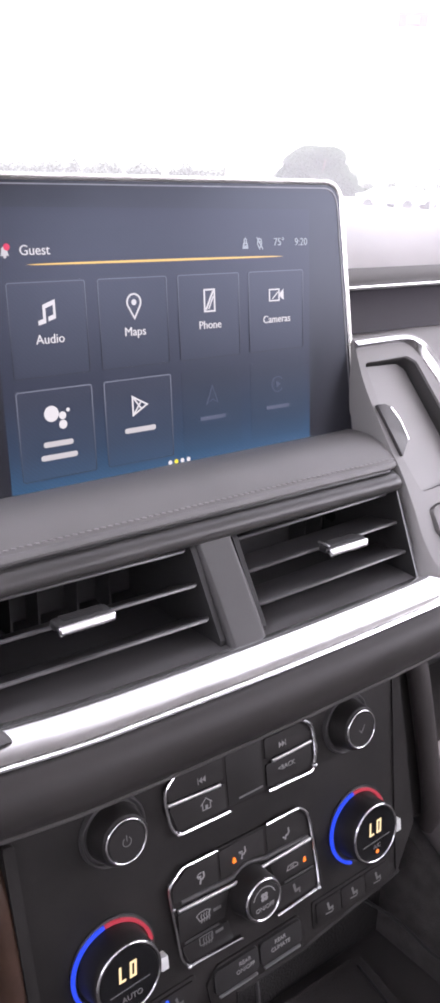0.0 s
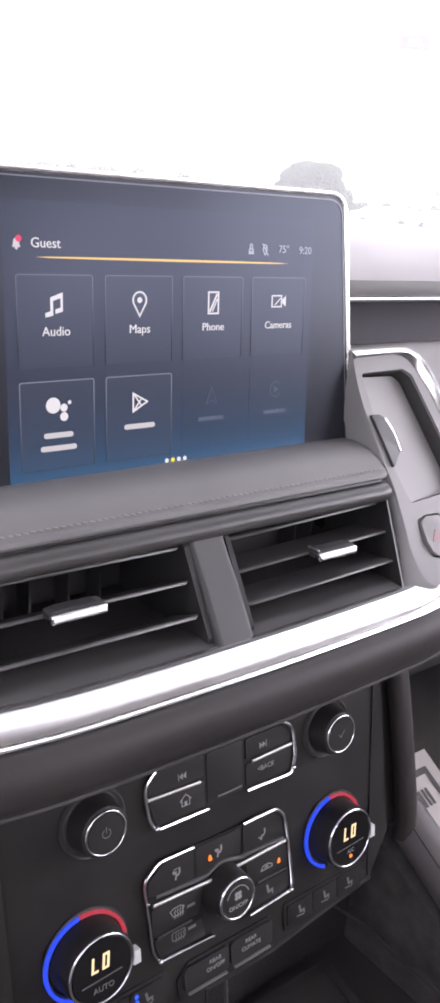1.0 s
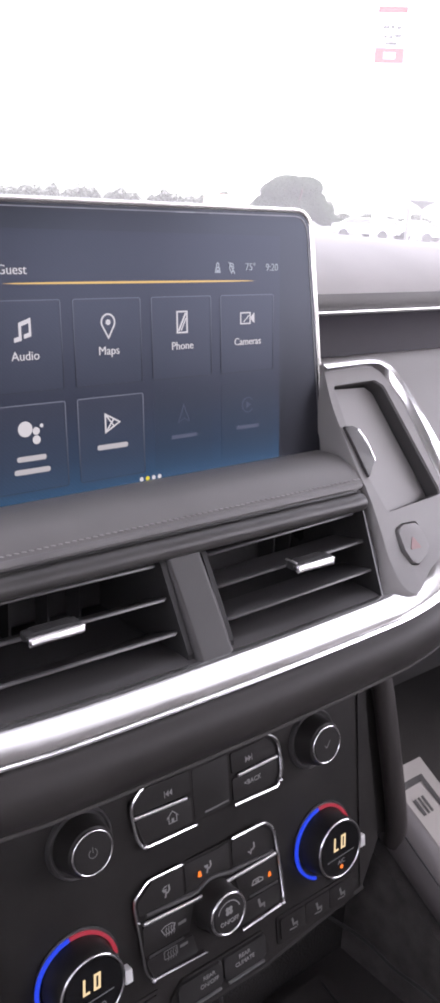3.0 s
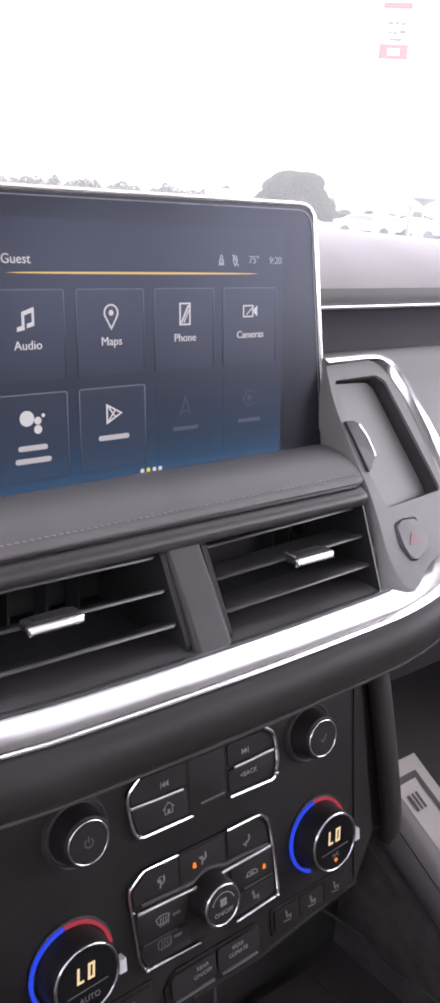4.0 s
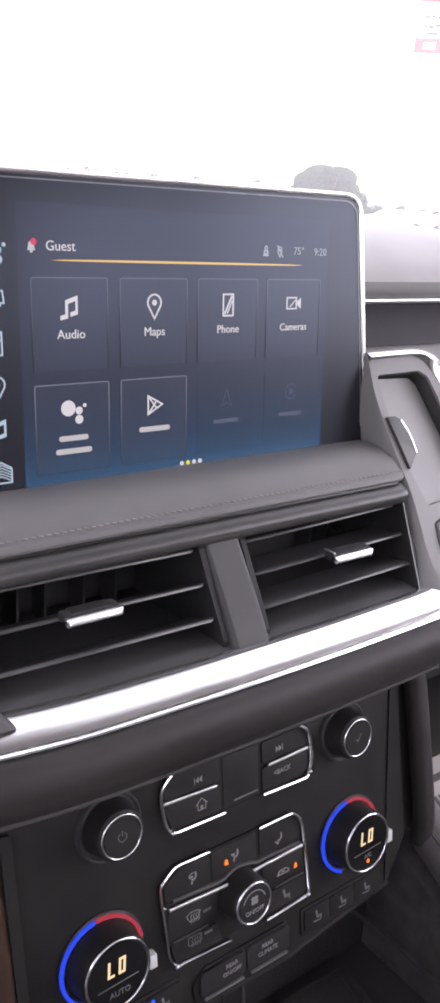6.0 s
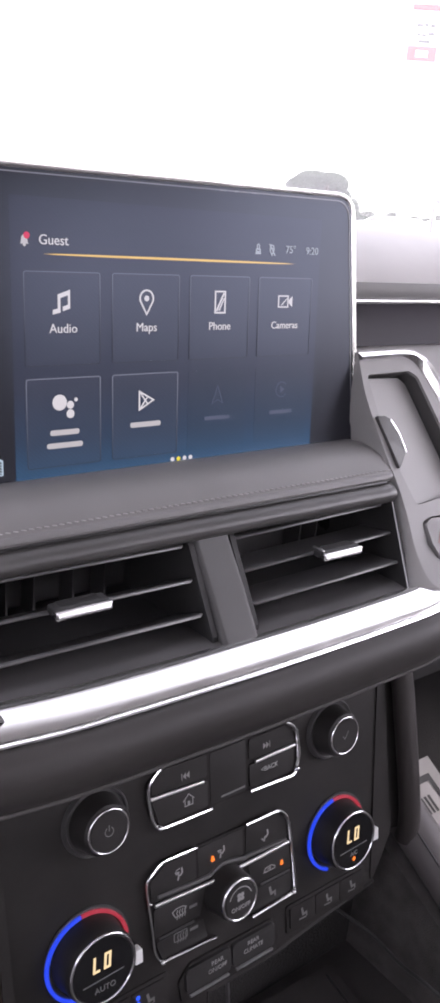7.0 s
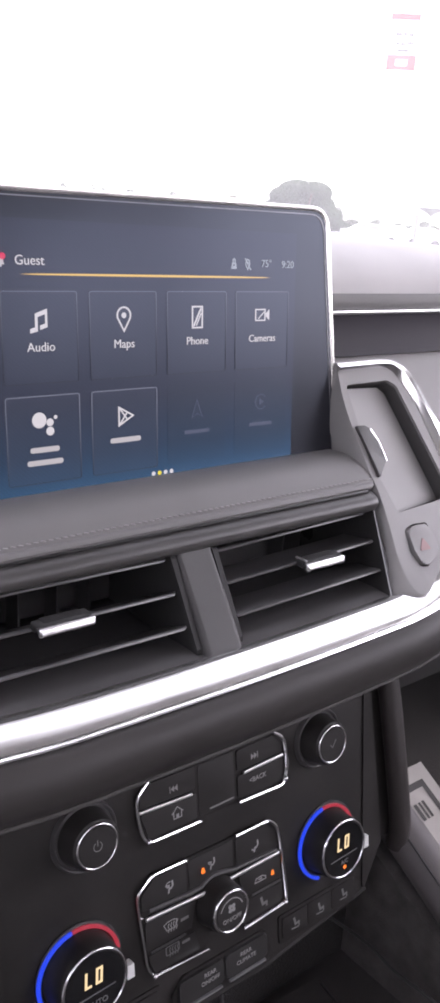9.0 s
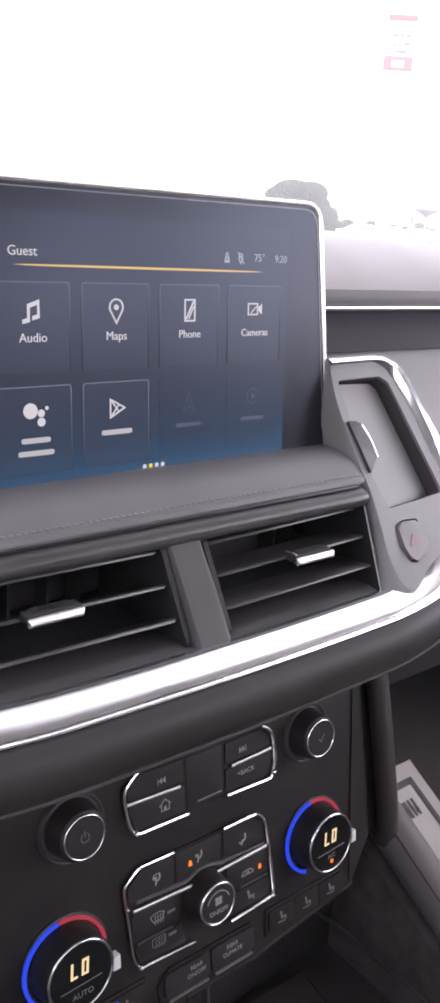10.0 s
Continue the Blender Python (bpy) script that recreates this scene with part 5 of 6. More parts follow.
for u, v, n, feet, screen in ((-0.0275, -0.0160, 0.0023, False, True), (0.0010, -0.0150, 0.0019, False, False), (0.0322, -0.0175, 0.0023, True, False)):
    part("mark", sitter_mark(u, v, 0.0050, n, feet, screen), PRINT, cl, "airflow mark", PANEL, smooth=False)
part("mark", seat_mark(0.0357, -0.0545, 0.0062, 0.0023), PRINT_LOW, cl, "seat mark", PANEL, smooth=False)
fan_shape = [(-0.0330, -0.0362), (-0.0305, -0.0350), (-0.0265, -0.0350), (-0.0240, -0.0362), (-0.0258, -0.0398), (-0.0312, -0.0398)]
part("mark", join(stroke(fan_shape, 0.0005, 0.0023, 0.0024, True), *[stroke([(-0.0303 + 0.0017 * i, -0.0412), (-0.0297 + 0.0017 * i, -0.0395), (-0.0303 + 0.0017 * i, -0.0378), (-0.0297 + 0.0017 * i, -0.0364)], 0.0005, 0.0023, 0.0024) for i in range(4)]), PRINT, cl, "demist mark", PANEL, smooth=False)
part("mark", join(stroke(rounded(rect(-0.0325, -0.0240, -0.0540, -0.0492), 0.0008, 2), 0.0005, 0.0023, 0.0024, True), *[stroke([(-0.0303 + 0.0017 * i, -0.0552), (-0.0297 + 0.0017 * i, -0.0535), (-0.0303 + 0.0017 * i, -0.0518), (-0.0297 + 0.0017 * i, -0.0504)], 0.0005, 0.0023, 0.0024) for i in range(4)]), PRINT_LOW, cl, "rear demist mark", PANEL, smooth=False)
for v in (-0.0383, -0.0516):
    part("print_bar", plate(rect(-0.0220, -0.0168, v - 0.0006, v + 0.0010), 0.0022, 0.0024), PRINT_LOW, cl, "plain bar of small print", PANEL, smooth=False)
part("mark", join(stroke([(0.0305, -0.0402), (0.0316, -0.0378), (0.0362, -0.0374), (0.0388, -0.0388), (0.0388, -0.0402)], 0.0006, 0.0023, 0.0024, True), stroke([(0.0334, -0.0390), (0.0356, -0.0386), (0.0350, -0.0396)], 0.0006, 0.0023, 0.0024)), PRINT, cl, "recirculation mark", PANEL, smooth=False)

FU, FV = 0.0034, -0.0388
fk = thing("fan_knob", "black fan knob with a chrome ring, lettered ON/OFF", "knob", PANEL @ Vector((FU, FV, 0)) - Vector((0, 0, Z0)))
part("grip", lathe([(0.0, 0.0), (0.0146, 0.0), (0.0140, 0.0026), (0.0134, 0.0050), (0.0131, 0.0112), (0.0128, 0.0128), (0.0118, 0.0138), (0.0, 0.0140)], FU, FV, 64), KEYBLACK, fk, "black grip", PANEL)
part("ring", lathe(ring_profile(0.0115, 0.0138, 0.0009), FU, FV, 64), CHROME, fk, "chrome ring", PANEL)
cap = part("cap", lathe([(0.0, 0.0135), (0.0101, 0.0135), (0.0098, 0.0143), (0.0, 0.0144)], FU, FV, 48), KEYBLACK, fk, "", PANEL)
part("word", lettering("ON/OFF", 0.0036, FU, FV - 0.0042, 0.0145), PRINT, cap, "printed word", PANEL, smooth=False)
part("mark", join(stroke([(FU + 0.0078 * math.cos(radians(a)), FV + 0.0078 * math.sin(radians(a))) for a in range(20, 161, 14)], 0.0006, 0.0145, 0.0146), *[disc(FU + 0.0016 * math.cos(radians(a)), FV + 0.0022 + 0.0016 * math.sin(radians(a)), 0.0013, 0.0145, 0.0146, 10) for a in (45, 135, 225, 315)]), PRINT, cap, "fan mark", PANEL, smooth=False)

# rear climate keys
rc = thing("rear_climate_keys", "two grey keys lettered for the rear climate", "button panel", PANEL @ Vector((0.01, -0.083, 0)) - Vector((0, 0, Z0)))
part("key_body", plate(rounded([(-0.0285, -0.0935), (0.0395, -0.0950), (0.0412, -0.0860), (0.0375, -0.0725), (-0.0220, -0.0722), (-0.0300, -0.0800)], 0.003), -0.006, 0.0014, 0.001), PANELBLACK, rc, "", PANEL)
for u0, u1, mid_, two in ((-0.0262, 0.0046, -0.0052, ("REAR", "ON/OFF")), (0.0060, 0.0372, 0.0207, ("REAR", "CLIMATE"))):
    kb = part("key", plate(rounded(rect(u0, u1, -0.0882, -0.0738), 0.0025), 0.0014, 0.0034, 0.0012, 3), surface("charcoal_key", (0.034, 0.0325, 0.032), 0.55, spec=0.3), rc, "charcoal key", PANEL)
    for i, w in enumerate(two):
        part("word", lettering(w, 0.0036, mid_, -0.0778 - 0.0043 * i, 0.0035), PRINT, kb, "printed word", PANEL, smooth=False)
    part("lip", plate(rect(u0 + 0.003, u1 - 0.001, -0.0918, -0.0906), 0.0010, 0.0030, 0.0004), PRINT_LOW, rc, "pale lower lip", PANEL)


# seat heater keys
def seat_row(u0, u1, v0, v1, marks, label):
    r = thing("seat_keys", label, "button panel", PANEL @ Vector(((u0 + u1) / 2, (v0 + v1) / 2, 0)) - Vector((0, 0, Z0)), "seat heater keys")
    k = len(marks)
    part("plinth", plate(rounded(rect(u0 - 0.002, u1 + 0.002, v0 - 0.003, v1 + 0.002), 0.002), 0.0, 0.0010, 0.0005), PANELBLACK, r, "", PANEL)
    for i, u in enumerate(marks):
        a, b = u0 + (u1 - u0) * i / k, u0 + (u1 - u0) * (i + 1) / k
        kb = part("key", plate(rounded(rect(a + 0.0003, b - 0.0003, v0, v1), 0.0012), 0.0010, 0.0020, 0.0006), PANELBLACK, r, "", PANEL)
        part("mark", join(seat_mark((a + b) / 2, (v0 + v1) / 2, 0.0058, 0.0021), stroke([((a + b) / 2 - 0.0028, (v0 + v1) / 2 - 0.0030), ((a + b) / 2 + 0.0022, (v0 + v1) / 2 - 0.0034)], 0.0008, 0.0021, 0.0022)), PRINT_LOW, kb, "seat mark", PANEL, smooth=False)
    return r


sl = seat_row(-0.1040, -0.0385, -0.0865, -0.0715, (0, 1, 2), "three black seat heater keys with a lit blue column")
for i in range(3):
    part("led", disc(-0.0562, -0.0746 - 0.0035 * i, 0.0012, 0.0020, 0.0024, 14), BLUE_LED, sl, "lit blue light", PANEL, smooth=False)
seat_row(0.0505, 0.1130, -0.0862, -0.0728, (0, 1, 2), "three black seat heater keys")

us = thing("charging_ports", "two dark charging sockets below the dial", "socket", PANEL @ Vector((-0.055, -0.098, 0)) - Vector((0, 0, Z0)))
part("big_socket", slab_with_holes(rounded(rect(-0.0560, -0.0375, -0.1040, -0.0925), 0.002), [rounded(rect(-0.0548, -0.0387, -0.1027, -0.0938), 0.001)], 0.0, 0.0010), BLACK, us, "rectangular socket rim", PANEL)
part("small_socket", slab_with_holes(rounded(rect(-0.0720, -0.0590, -0.1030, -0.0960), 0.0028), [rounded(rect(-0.0710, -0.0600, -0.1019, -0.0971), 0.0016)], 0.0, 0.0010), BLACK, us, "oval socket rim", PANEL)
part("socket_tongue", plate(rect(-0.0535, -0.0400, -0.0990, -0.0975), 0.0, 0.0006), DEEPBLACK, us, "", PANEL)
part("socket_tongue", plate(rect(-0.0698, -0.0612, -0.1000, -0.0990), 0.0, 0.0006), DEEPBLACK, us, "", PANEL)

# flanks of the stack
fl = thing("stack_flank", "dark leather-edged flank beside the centre stack", "dash panel", (0.15, -0.07, -0.25), "stack flanks")
LEATHER_BROWN = surface("dark_brown_leather", (0.040, 0.0345, 0.033), 0.5, grain=1500, bump=0.3, cells=True)
post = [(0.1430, 0.0720, -0.002), (0.1470, 0.0560, 0.000), (0.1500, 0.0400, 0.001), (0.1535, 0.0000, 0.002), (0.1572, -0.0400, 0.002), (0.1592, -0.0600, 0.000), (0.1602, -0.0720, -0.004)]
part("flank", tube(smooth_path(post, 6), 0.0072, 18), LEATHER_BROWN, fl, "rounded leather post", PANEL)
part("flank_web", plate([(0.1400, -0.0600), (0.1580, -0.0640), (0.1450, 0.0700), (0.1280, 0.0700)], -0.05, -0.006), PANELBLACK, fl, "", PANEL)
part("inner_wall", plate(rounded([(0.1210, -0.0880), (0.1400, -0.0580), (0.1310, 0.0700), (0.1270, 0.0700)], 0.002), -0.03, 0.001), PANELBLACK, fl, "", PANEL)
fr_ = thing("stack_flank", "dark flank of the centre stack with a brown wood strip", "dash panel", (-0.14, -0.07, -0.25), "stack flanks")
part("flank", plate(rounded([(-0.2150, -0.058), (-0.1230, -0.056), (-0.1285, 0.0700), (-0.2150, 0.0700)], 0.003), -0.06, -0.010, 0.003, 3), PANELBLACK, fr_, "", PANEL)
part("wood_strip", tube(smooth_path([(-0.1346, 0.0440, -0.0190), (-0.1343, 0.0360, -0.0100), (-0.1340, 0.0200, -0.0060), (-0.1334, -0.0100, -0.0050), (-0.1326, -0.0400, -0.0050), (-0.1316, -0.0720, -0.0050)], 6), 0.0080, 28), WOOD, fr_, "rounded brown wood strip with a dull sheen", PANEL)
part("edge_strip", plate(rounded([(-0.1278, -0.0600), (-0.1222, -0.0610), (-0.1248, 0.0480), (-0.1304, 0.0490)], 0.0015), -0.030, 0.0030, 0.0022, 3), PANELBLACK, fr_, "charcoal edge beside the wood", PANEL)

# ---------------- centre console and footwells ----------------
co = thing("centre_console", "dark centre console with an open tray", "console", (0.01, -0.22, -0.42))


def bar(points, r, flat=1.0, segs=14):
    return tube(smooth_path(points, 8), r, segs, flat=flat)


RIGHT_LINE = [(0.172, -0.030, -0.272), (0.171, -0.080, -0.297), (0.168, -0.130, -0.322), (0.163, -0.210, -0.358), (0.158, -0.330, -0.388), (0.156, -0.60, -0.410)]
part("bolster_seam", bar([(x - 0.0101, y - 0.0063, z + 0.0096) for x, y, z in RIGHT_LINE[1:]], 0.0008, segs=6), DEEPBLACK, co, "sewn seam along the rim", ROOT)
LEFT_LINE = [(-0.126, -0.030, -0.314), (-0.125, -0.088, -0.342), (-0.124, -0.130, -0.361), (-0.122, -0.210, -0.393), (-0.120, -0.330, -0.404), (-0.120, -0.60, -0.410)]
part("bolster_seam", bar([(x + 0.004, y - 0.0095, z + 0.0186) for x, y, z in LEFT_LINE[1:]], 0.0008, segs=6), DEEPBLACK, co, "sewn seam along the rim", ROOT)
part("right_bolster", bar(RIGHT_LINE, 0.0150), BOLSTER, co, "dark padded rim of the console", ROOT)
# the left rim is darker than the right: its shade is put into the colour
part("left_bolster", bar(LEFT_LINE, 0.021), LEATHER_LOW, co, "dark padded rim of the console", ROOT)
part("right_wall", plate([(-0.62, -0.41), (-0.33, -0.41), (-0.21, -0.38), (-0.13, -0.335), (-0.06, -0.30), (0.25, -0.29), (0.25, -0.65), (-0.62, -0.65)], 0.150, 0.178), LINING, co, "black lined side of the console", SIDE)
part("left_wall", plate([(-0.62, -0.42), (-0.33, -0.42), (-0.21, -0.40), (-0.13, -0.37), (-0.06, -0.335), (0.25, -0.32), (0.25, -0.65), (-0.62, -0.65)], -0.152, -0.126), LEATHER_LOW, co, "", SIDE)
part("tray", box(-0.14, 0.152, -0.60, 0.05, -0.43, -0.40, 0.004), CARPET, co, "black lined tray", ROOT)
part("tray_back", box(-0.14, 0.152, -0.052, -0.040, -0.41, -0.29), SHADECARPET, co, "", ROOT)
part("tray_rim", bar([(0.118, -0.030, -0.352), (0.134, -0.080, -0.360), (0.1335, -0.110, -0.362), (0.135, -0.152, -0.362), (0.137, -0.25, -0.378), (0.138, -0.40, -0.392)], 0.0012), BLACK, co, "dark rim of the tray", ROOT)
part("tray_mat", plate(rounded([(-0.09, -0.42), (0.078, -0.42), (0.1047, -0.159), (0.120, -0.063), (-0.09, -0.058)], 0.005), -0.400, -0.394, 0.002), CARPET, co, "rubber mat", ROOT)
part("tray_seam", bar([(0.1115, -0.070, -0.3935), (0.106, -0.100, -0.3935), (0.0945, -0.152, -0.3935), (0.078, -0.30, -0.3935)], 0.0012, segs=8), BLACK, co, "", ROOT)
lone("charging_cable", bar([(0.0070, -0.078, -0.312), (0.0075, -0.082, -0.326), (0.0090, -0.083, -0.342), (0.0120, -0.080, -0.360), (0.0150, -0.060, -0.3915)], 0.0012, segs=8), DARKGREY, "thin grey cable hanging into the console tray", "cable", ROOT)

# paper floor mat, lying on the toe board and the floor behind it
mat_ = thing("paper_floor_mat", "grey paper floor mat with a black printed border", "floor mat", (0.45, 0.10, FLOOR_Z))
RAMP = radians(29)


def on_floor(u, s, lift):
    """u from the mat's outer edge inwards, s from its front edge back, down the ramp and along the floor."""
    down = min(s, 0.113)
    return Vector((0.641 - u, 0.235 - down * math.cos(RAMP) - max(0.0, s - 0.113), FLOOR_Z + Z0 + 0.055 - down * math.sin(RAMP) + 0.002 + lift))


def laid(outline_fn, nu, ns, u0, u1, s0, s1, lift):
    bm = bmesh.new()
    grid = [[bm.verts.new(on_floor(u0 + (u1 - u0) * i / nu, s0 + (s1 - s0) * j / ns, lift + outline_fn(u0 + (u1 - u0) * i / nu, s0 + (s1 - s0) * j / ns))) for i in range(nu + 1)] for j in range(ns + 1)]
    for j in range(ns):
        for i in range(nu):
            bm.faces.new((grid[j][i], grid[j][i + 1], grid[j + 1][i + 1], grid[j + 1][i]))
    return bm


def crumple(u, s):
    return 0.0022 * noise.noise(Vector((u * 9, s * 9, 0.3))) + 0.0010 * noise.noise(Vector((u * 27, s * 27, 1.3)))


part("sheet", laid(crumple, 36, 48, 0.0, 0.36, 0.0, 0.50, 0.003), PAPER, mat_)
part("border", laid(crumple, 36, 2, 0.020, 0.34, 0.021, 0.0300, 0.0042), INK, mat_, "black printed border")
part("border", laid(crumple, 2, 44, 0.018, 0.0265, 0.021, 0.48, 0.0042), INK, mat_, "black printed border")
for k, (a, b) in enumerate(((0.0405, 0.0450), (0.0480, 0.0520), (0.0550, 0.0610))):
    part("print_bar", laid(crumple, 2, 6, a, b, 0.046, 0.069, 0.0042), INK, mat_, "plain printed bar")

# ---------------- outdoors ----------------
EYE = Vector((-0.262, -0.366, 1.456))


def away(az, dist):
    return Vector((EYE.x + dist * math.sin(radians(az)), EYE.y + dist * math.cos(radians(az)), 0))


BARK = surface("brown_bark", (0.10, 0.08, 0.06), 0.9, grain=12, bump=0.6)


def leaf_material(name, colour):
    m, n, l, b = base_material(name)
    geo = n.new("ShaderNodeNewGeometry")
    ramp = n.new("ShaderNodeValToRGB")
    l.new(geo.outputs["Random Per Island"], ramp.inputs[0])
    e = ramp.color_ramp.elements
    e[0].color = (colour[0] * 0.96, colour[1] * 0.96, colour[2] * 0.96, 1)
    e[1].color = (colour[0] * 1.04, colour[1] * 1.04, colour[2] * 1.04, 1)
    l.new(ramp.outputs[0], b.inputs["Base Color"])
    b.inputs["Roughness"].default_value = 0.9
    b.inputs["Specular IOR Level"].default_value = 0.1
    thin = n.new("ShaderNodeBsdfTranslucent")
    l.new(ramp.outputs[0], thin.inputs[0])
    mix = n.new("ShaderNodeMixShader")
    mix.inputs[0].default_value = 0.5
    l.new(b.outputs[0], mix.inputs[1])
    l.new(thin.outputs[0], mix.inputs[2])
    l.new(mix.outputs[0], n["Material Output"].inputs["Surface"])
    return m


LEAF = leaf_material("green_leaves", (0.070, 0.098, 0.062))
# far leaves are paler than LEAF: distance haze put into the colour
LEAF_HAZED = leaf_material("haze_pale_leaves", (0.135, 0.15, 0.12))


def leaf_clumps(centre, radii, count, size, rng, lumps, az=0.0):
    bm = bmesh.new()
    verts, faces = [], []
    for _ in range(count):
        lump = rng.choice(lumps)
        d = Vector((rng.gauss(0, 1), rng.gauss(0, 1), rng.gauss(0, 1))).normalized() * rng.uniform(0.55, 1.0) ** 0.5
        across = lump[0] * radii[0]
        p = Vector(centre) + Vector((across * math.cos(radians(az)) + d.x * radii[0] * lump[3], -across * math.sin(radians(az)) + lump[1] * radii[1] + d.y * radii[1] * lump[3], lump[2] * radii[2] + d.z * radii[2] * lump[3]))
        a = Vector((rng.uniform(-1, 1), rng.uniform(-1, 1), rng.uniform(-1, 1))).normalized()
        b = a.orthogonal().normalized()
        c = a.cross(b)
        s = size * rng.uniform(0.6, 1.3)
        k = len(verts)
        verts += [p + b * s, p + c * s * 0.5 + a * s * 0.15, p - b * s, p - c * s * 0.5 + a * s * 0.15]
        faces.append((k, k + 1, k + 2, k + 3))
    me = bpy.data.meshes.new("leaves")
    me.from_pydata([tuple(v) for v in verts], [], faces)
    bm.from_mesh(me)
    bpy.data.meshes.remove(me)
    return bm


def tree(az, dist, height, width, count, size, seed, lumps, label, leaf, group=""):
    rng = random.Random(seed)
    at = away(az, dist)
    t = thing("tree", label, "tree", (at.x, at.y, -Z0), group)
    trunk_h = height * 0.4
    bm = join(lathe([(height * 0.045, 0.0), (height * 0.032, trunk_h * 0.3), (height * 0.026, trunk_h), (0.0, height * 0.75)], at.x, at.y, 10),
              *[tube([(at.x, at.y, trunk_h * 0.7), (at.x + math.cos(a) * width * 0.18, at.y + math.sin(a) * width * 0.18, trunk_h * 1.25), (at.x + math.cos(a) * width * 0.3, at.y + math.sin(a) * width * 0.3, height * 0.72)], height * 0.014, 6) for a in (0.3, 1.7, 2.9, 4.2, 5.4)])
    part("trunk", bm, BARK, t)
    part("crown", leaf_clumps((at.x, at.y, height * 0.55), (width / 2, width / 2, height * 0.45), count, size, rng, lumps, az), leaf, t, smooth=False)
    return t


MOUND = [(-0.38, 0, 0.22, 0.5), (-0.12, 0.1, 0.46, 0.5), (0.14, -0.1, 0.47, 0.45), (0.33, 0, 0.0, 0.43), (-0.60, 0, -0.25, 0.42), (0.56, 0, -0.4, 0.38), (0.0, 0, -0.4, 0.6), (0.80, 0.05, -0.72, 0.28), (1.05, 0, -0.85, 0.2)]
BALL = [(-0.3, 0, 0, 0.55), (0.3, 0.1, 0.05, 0.5), (0, 0, 0.35, 0.5), (0, 0.2, -0.3, 0.6)]
tree(44.1, 90, 5.1, 7.9, 110000, 0.075, 3, MOUND, "broad dark green tree across the lot, hazy in the glare", LEAF)
rng = random.Random(8)
# far woods as one uneven belt of crowns
bms = []
for i in range(62):
    az = 14 + i * 0.85 + rng.uniform(-0.3, 0.3)
    at = away(az, 230 + rng.uniform(-20, 30))
    low_side = 47 < az
    h = rng.uniform(4.3, 5.6) + (rng.random() < 0.25) * 0.8 if not low_side else rng.uniform(1.6, 3.0)
    bms.append(leaf_clumps((at.x, at.y, h * 0.5), (2.6 + rng.random() * 2.6, 2.6, h * 0.55), 1000, 0.34, rng, BALL))
lone("far_woods", join(*bms), LEAF_HAZED, "far belt of low trees along the horizon, paled for haze", "trees", kind="stuff")


def house(az, dist, w, h, label):
    at = away(az, dist)
    m = Matrix.Translation(at) @ Matrix.Rotation(radians(-az), 4, "Z")
    hs = thing("house", label, "house", (at.x, at.y, -Z0))
    part("wall", box(-w / 2, w / 2, -3, 3, 0, h * 0.62), surface("pale_render", (0.55, 0.5, 0.47), 0.9, grain=8, bump=0.2), hs, "", m, smooth=False)
    roof = sweep([(-w / 2 - 0.4, 0, 0, 1), (w / 2 + 0.4, 0, 0, 1)], [(-3.5, h * 0.6), (0, h), (3.5, h * 0.6), (3.4, h * 0.56), (0, h * 0.94), (-3.4, h * 0.56)])
    part("roof", roof, surface("red_tiles", (0.33, 0.15, 0.12), 0.85, grain=10, bump=0.4), hs, "red tiled roof", m, smooth=False)
    for x in (-w / 3, 0, w / 3):
        part("window", box(x - 0.6, x + 0.6, -3.06, -3.0, h * 0.2, h * 0.48), surface("dark_panes", (0.05, 0.06, 0.07), 0.1, bump=0), hs, "", m, smooth=False)
    return hs


house(39.9, 150, 6.5, 3.9, "low pale house with a red roof in the haze")
# pole sign
SIGNRED = surface("sign_red", (0.50, 0.05, 0.055), 0.5, bump=0, vary=0.05)
SIGNWHITE = surface("sign_white", (0.80, 0.80, 0.80), 0.5, bump=0, vary=0.03)
at = away(48.9, 60)
SM = Matrix.Translation(at) @ Matrix.Rotation(radians(-48.9), 4, "Z")
sg = thing("pole_sign", "tall white pole sign with red bands and grey print", "sign", (at.x, at.y, -Z0))
part("pole", lathe([(0.10, 0), (0.09, 6), (0.08, 13.2)], 0, 0.25, 16), SIGNWHITE, sg, "white pole", SM)
part("board", box(-0.86, 0.86, -0.08, 0.08, 10.25, 13.45, 0.02), SIGNWHITE, sg, "", SM, smooth=False)
part("red_band", box(-0.87, 0.87, -0.10, 0.10, 13.12, 13.46, 0.02), SIGNRED, sg, "red top band", SM, smooth=False)
part("red_band", box(-0.88, 0.88, -0.10, 0.10, 10.40, 11.22, 0.02), SIGNRED, sg, "red lower band", SM, smooth=False)
part("light_panel", box(-0.34, 0.36, -0.106, -0.10, 10.62, 10.98, 0.02), SIGNWHITE, sg, "pale patch in the band", SM, smooth=False)
for x0, x1, z in ((-0.50, -0.12, 12.25), (-0.05, 0.18, 12.28), (0.3, 0.58, 12.24), (-0.42, -0.22, 11.75), (-0.14, 0.12, 11.72), (0.22, 0.60, 11.80), (-0.30, 0.40, 11.38)):
    part("print_bar", box(x0, x1, -0.086, -0.08, z, z + 0.17), surface("grey_print_far", (0.09, 0.09, 0.09), 0.6, bump=0), sg, "plain grey print", SM, smooth=False)
# posts paled to grey: the haze before them is put into the colour
HAZEDPOST = surface("hazed_post_grey", (0.24, 0.235, 0.23), 0.7, grain=20, bump=0.1)
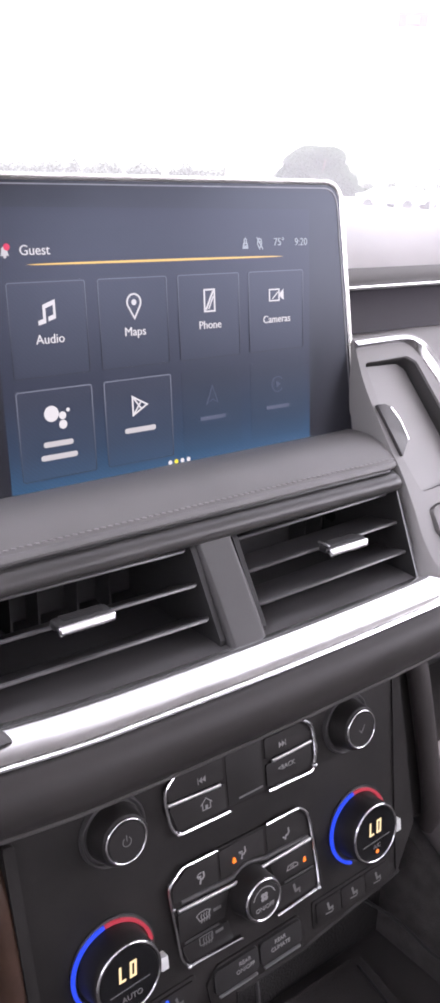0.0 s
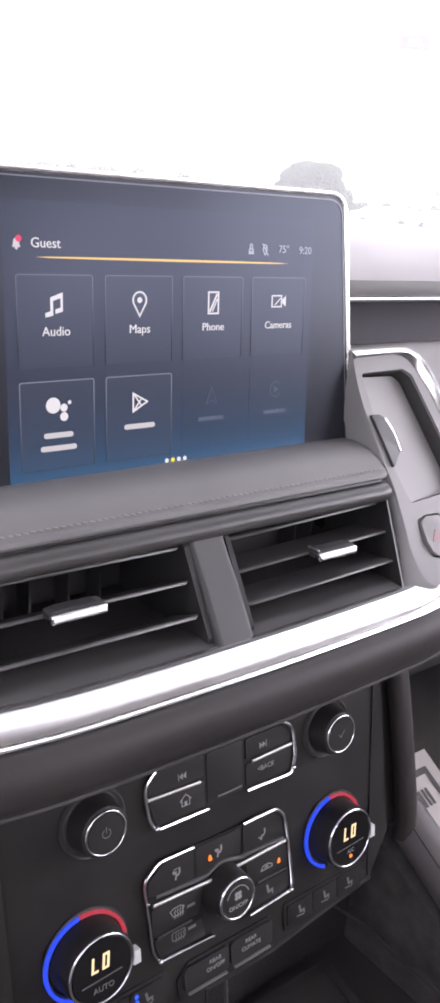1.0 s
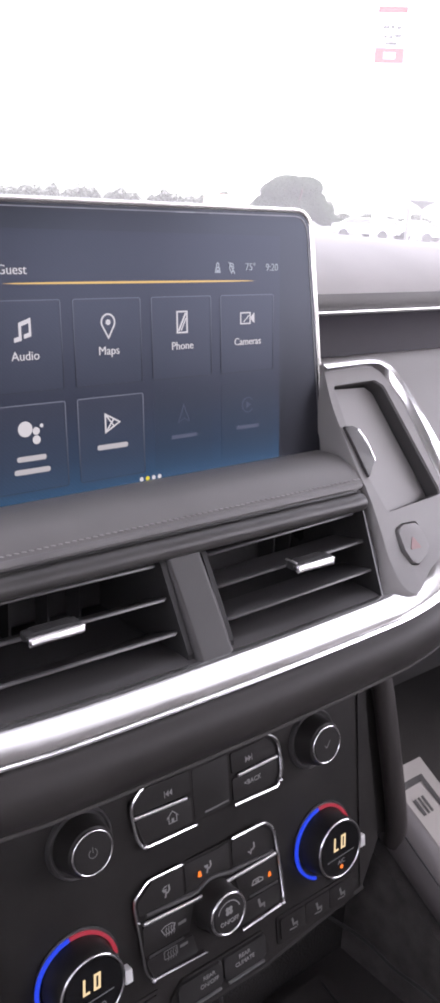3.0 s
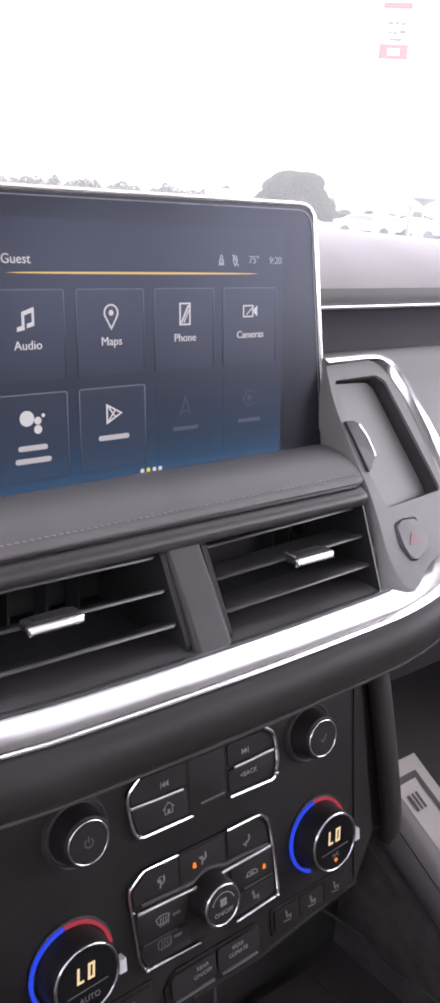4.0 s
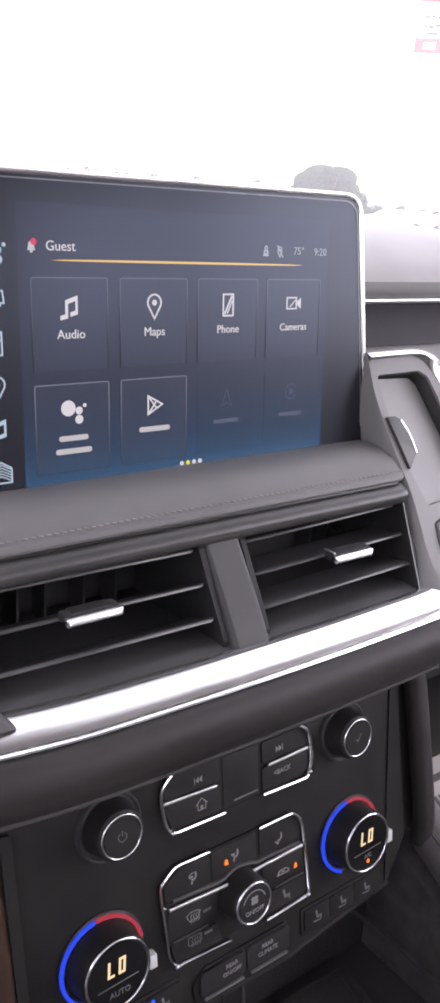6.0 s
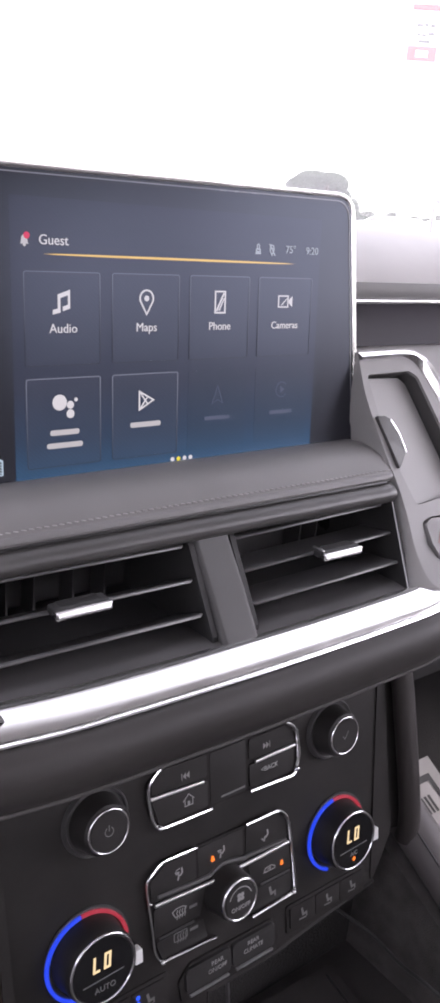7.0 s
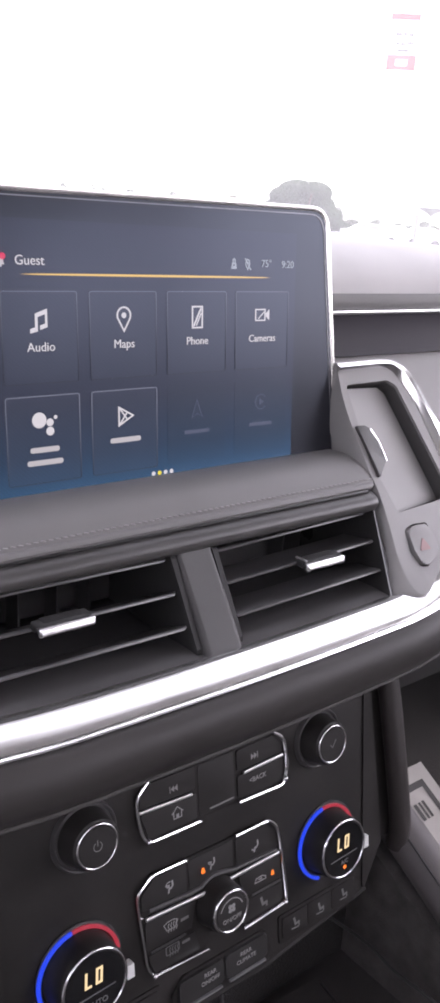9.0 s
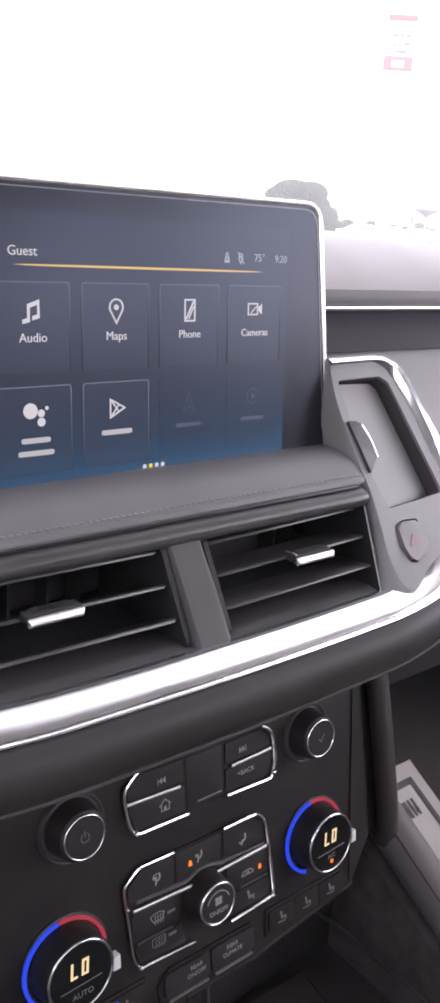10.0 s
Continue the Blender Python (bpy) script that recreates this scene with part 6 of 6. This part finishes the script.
# lamp with a wide hood
at = away(51.75, 62)
lp = thing("street_lamp", "slim lamp post with a wide flat hood", "lamp", (at.x, at.y, -Z0))
part("post", lathe([(0.09, 0), (0.06, 1.6), (0.05, 2.65)], at.x, at.y, 12), HAZEDPOST, lp)
part("hood", lathe([(0.05, 2.15), (0.28, 2.32), (0.70, 2.52), (0.86, 2.66), (0.80, 2.78), (0.0, 2.88)], at.x, at.y, 20), surface("grey_hood", (0.22, 0.23, 0.22), 0.6), lp)
at = away(51.0, 64)
ps = thing("post", "slim post beside the parked cars, paled for haze", "post", (at.x, at.y, -Z0))
part("shaft", lathe([(0.16, 0), (0.13, 1.2), (0.16, 1.9), (0.22, 2.2), (0.0, 2.3)], at.x, at.y, 12), HAZEDPOST, ps)


def parked_car(az, dist, turn, paint, label):
    at = away(az, dist)
    m = Matrix.Translation(at) @ Matrix.Rotation(radians(turn), 4, "Z")
    c = thing("parked_car", label, "car", (at.x, at.y, -Z0), "parked cars")
    prof = [(-2.2, 0.35), (-2.25, 0.7), (-2.1, 0.92), (-1.1, 1.02), (-0.55, 1.42), (0.9, 1.45), (1.7, 1.05), (2.2, 0.98), (2.25, 0.4)]
    part("body", sweep([(-0.88, 0, 0, 0.93), (-0.8, 0, 0, 1), (0.8, 0, 0, 1), (0.88, 0, 0, 0.93)], prof), paint, c, "", m)
    # glass lightened to grey, haze over the lot put into its colour
    part("window", sweep([(-0.885, 0, 0, 1), (0.885, 0, 0, 1)], [(-1.0, 1.04), (-0.5, 1.36), (0.85, 1.39), (1.5, 1.06)]), surface("hazed_car_glass", (0.22, 0.23, 0.24), 0.15, bump=0), c, "side glass paled for haze", m)
    for x in (-0.8, 0.8):
        for y in (-1.35, 1.35):
            w = part("wheel", lathe([(0.0, -0.1), (0.33, -0.1), (0.33, 0.1), (0.0, 0.1)], 0, 0, 20), BLACK, c, "", m @ Matrix.Translation((x, y, 0.33)) @ Matrix.Rotation(math.pi / 2, 4, "Y"))
    return c


for az, d, turn in ((48.4, 66, 40), (49.8, 68, 35), (51.6, 70, 42), (53.4, 66, 38)):
    parked_car(az, d, turn, BODY, "pale parked car across the lot")
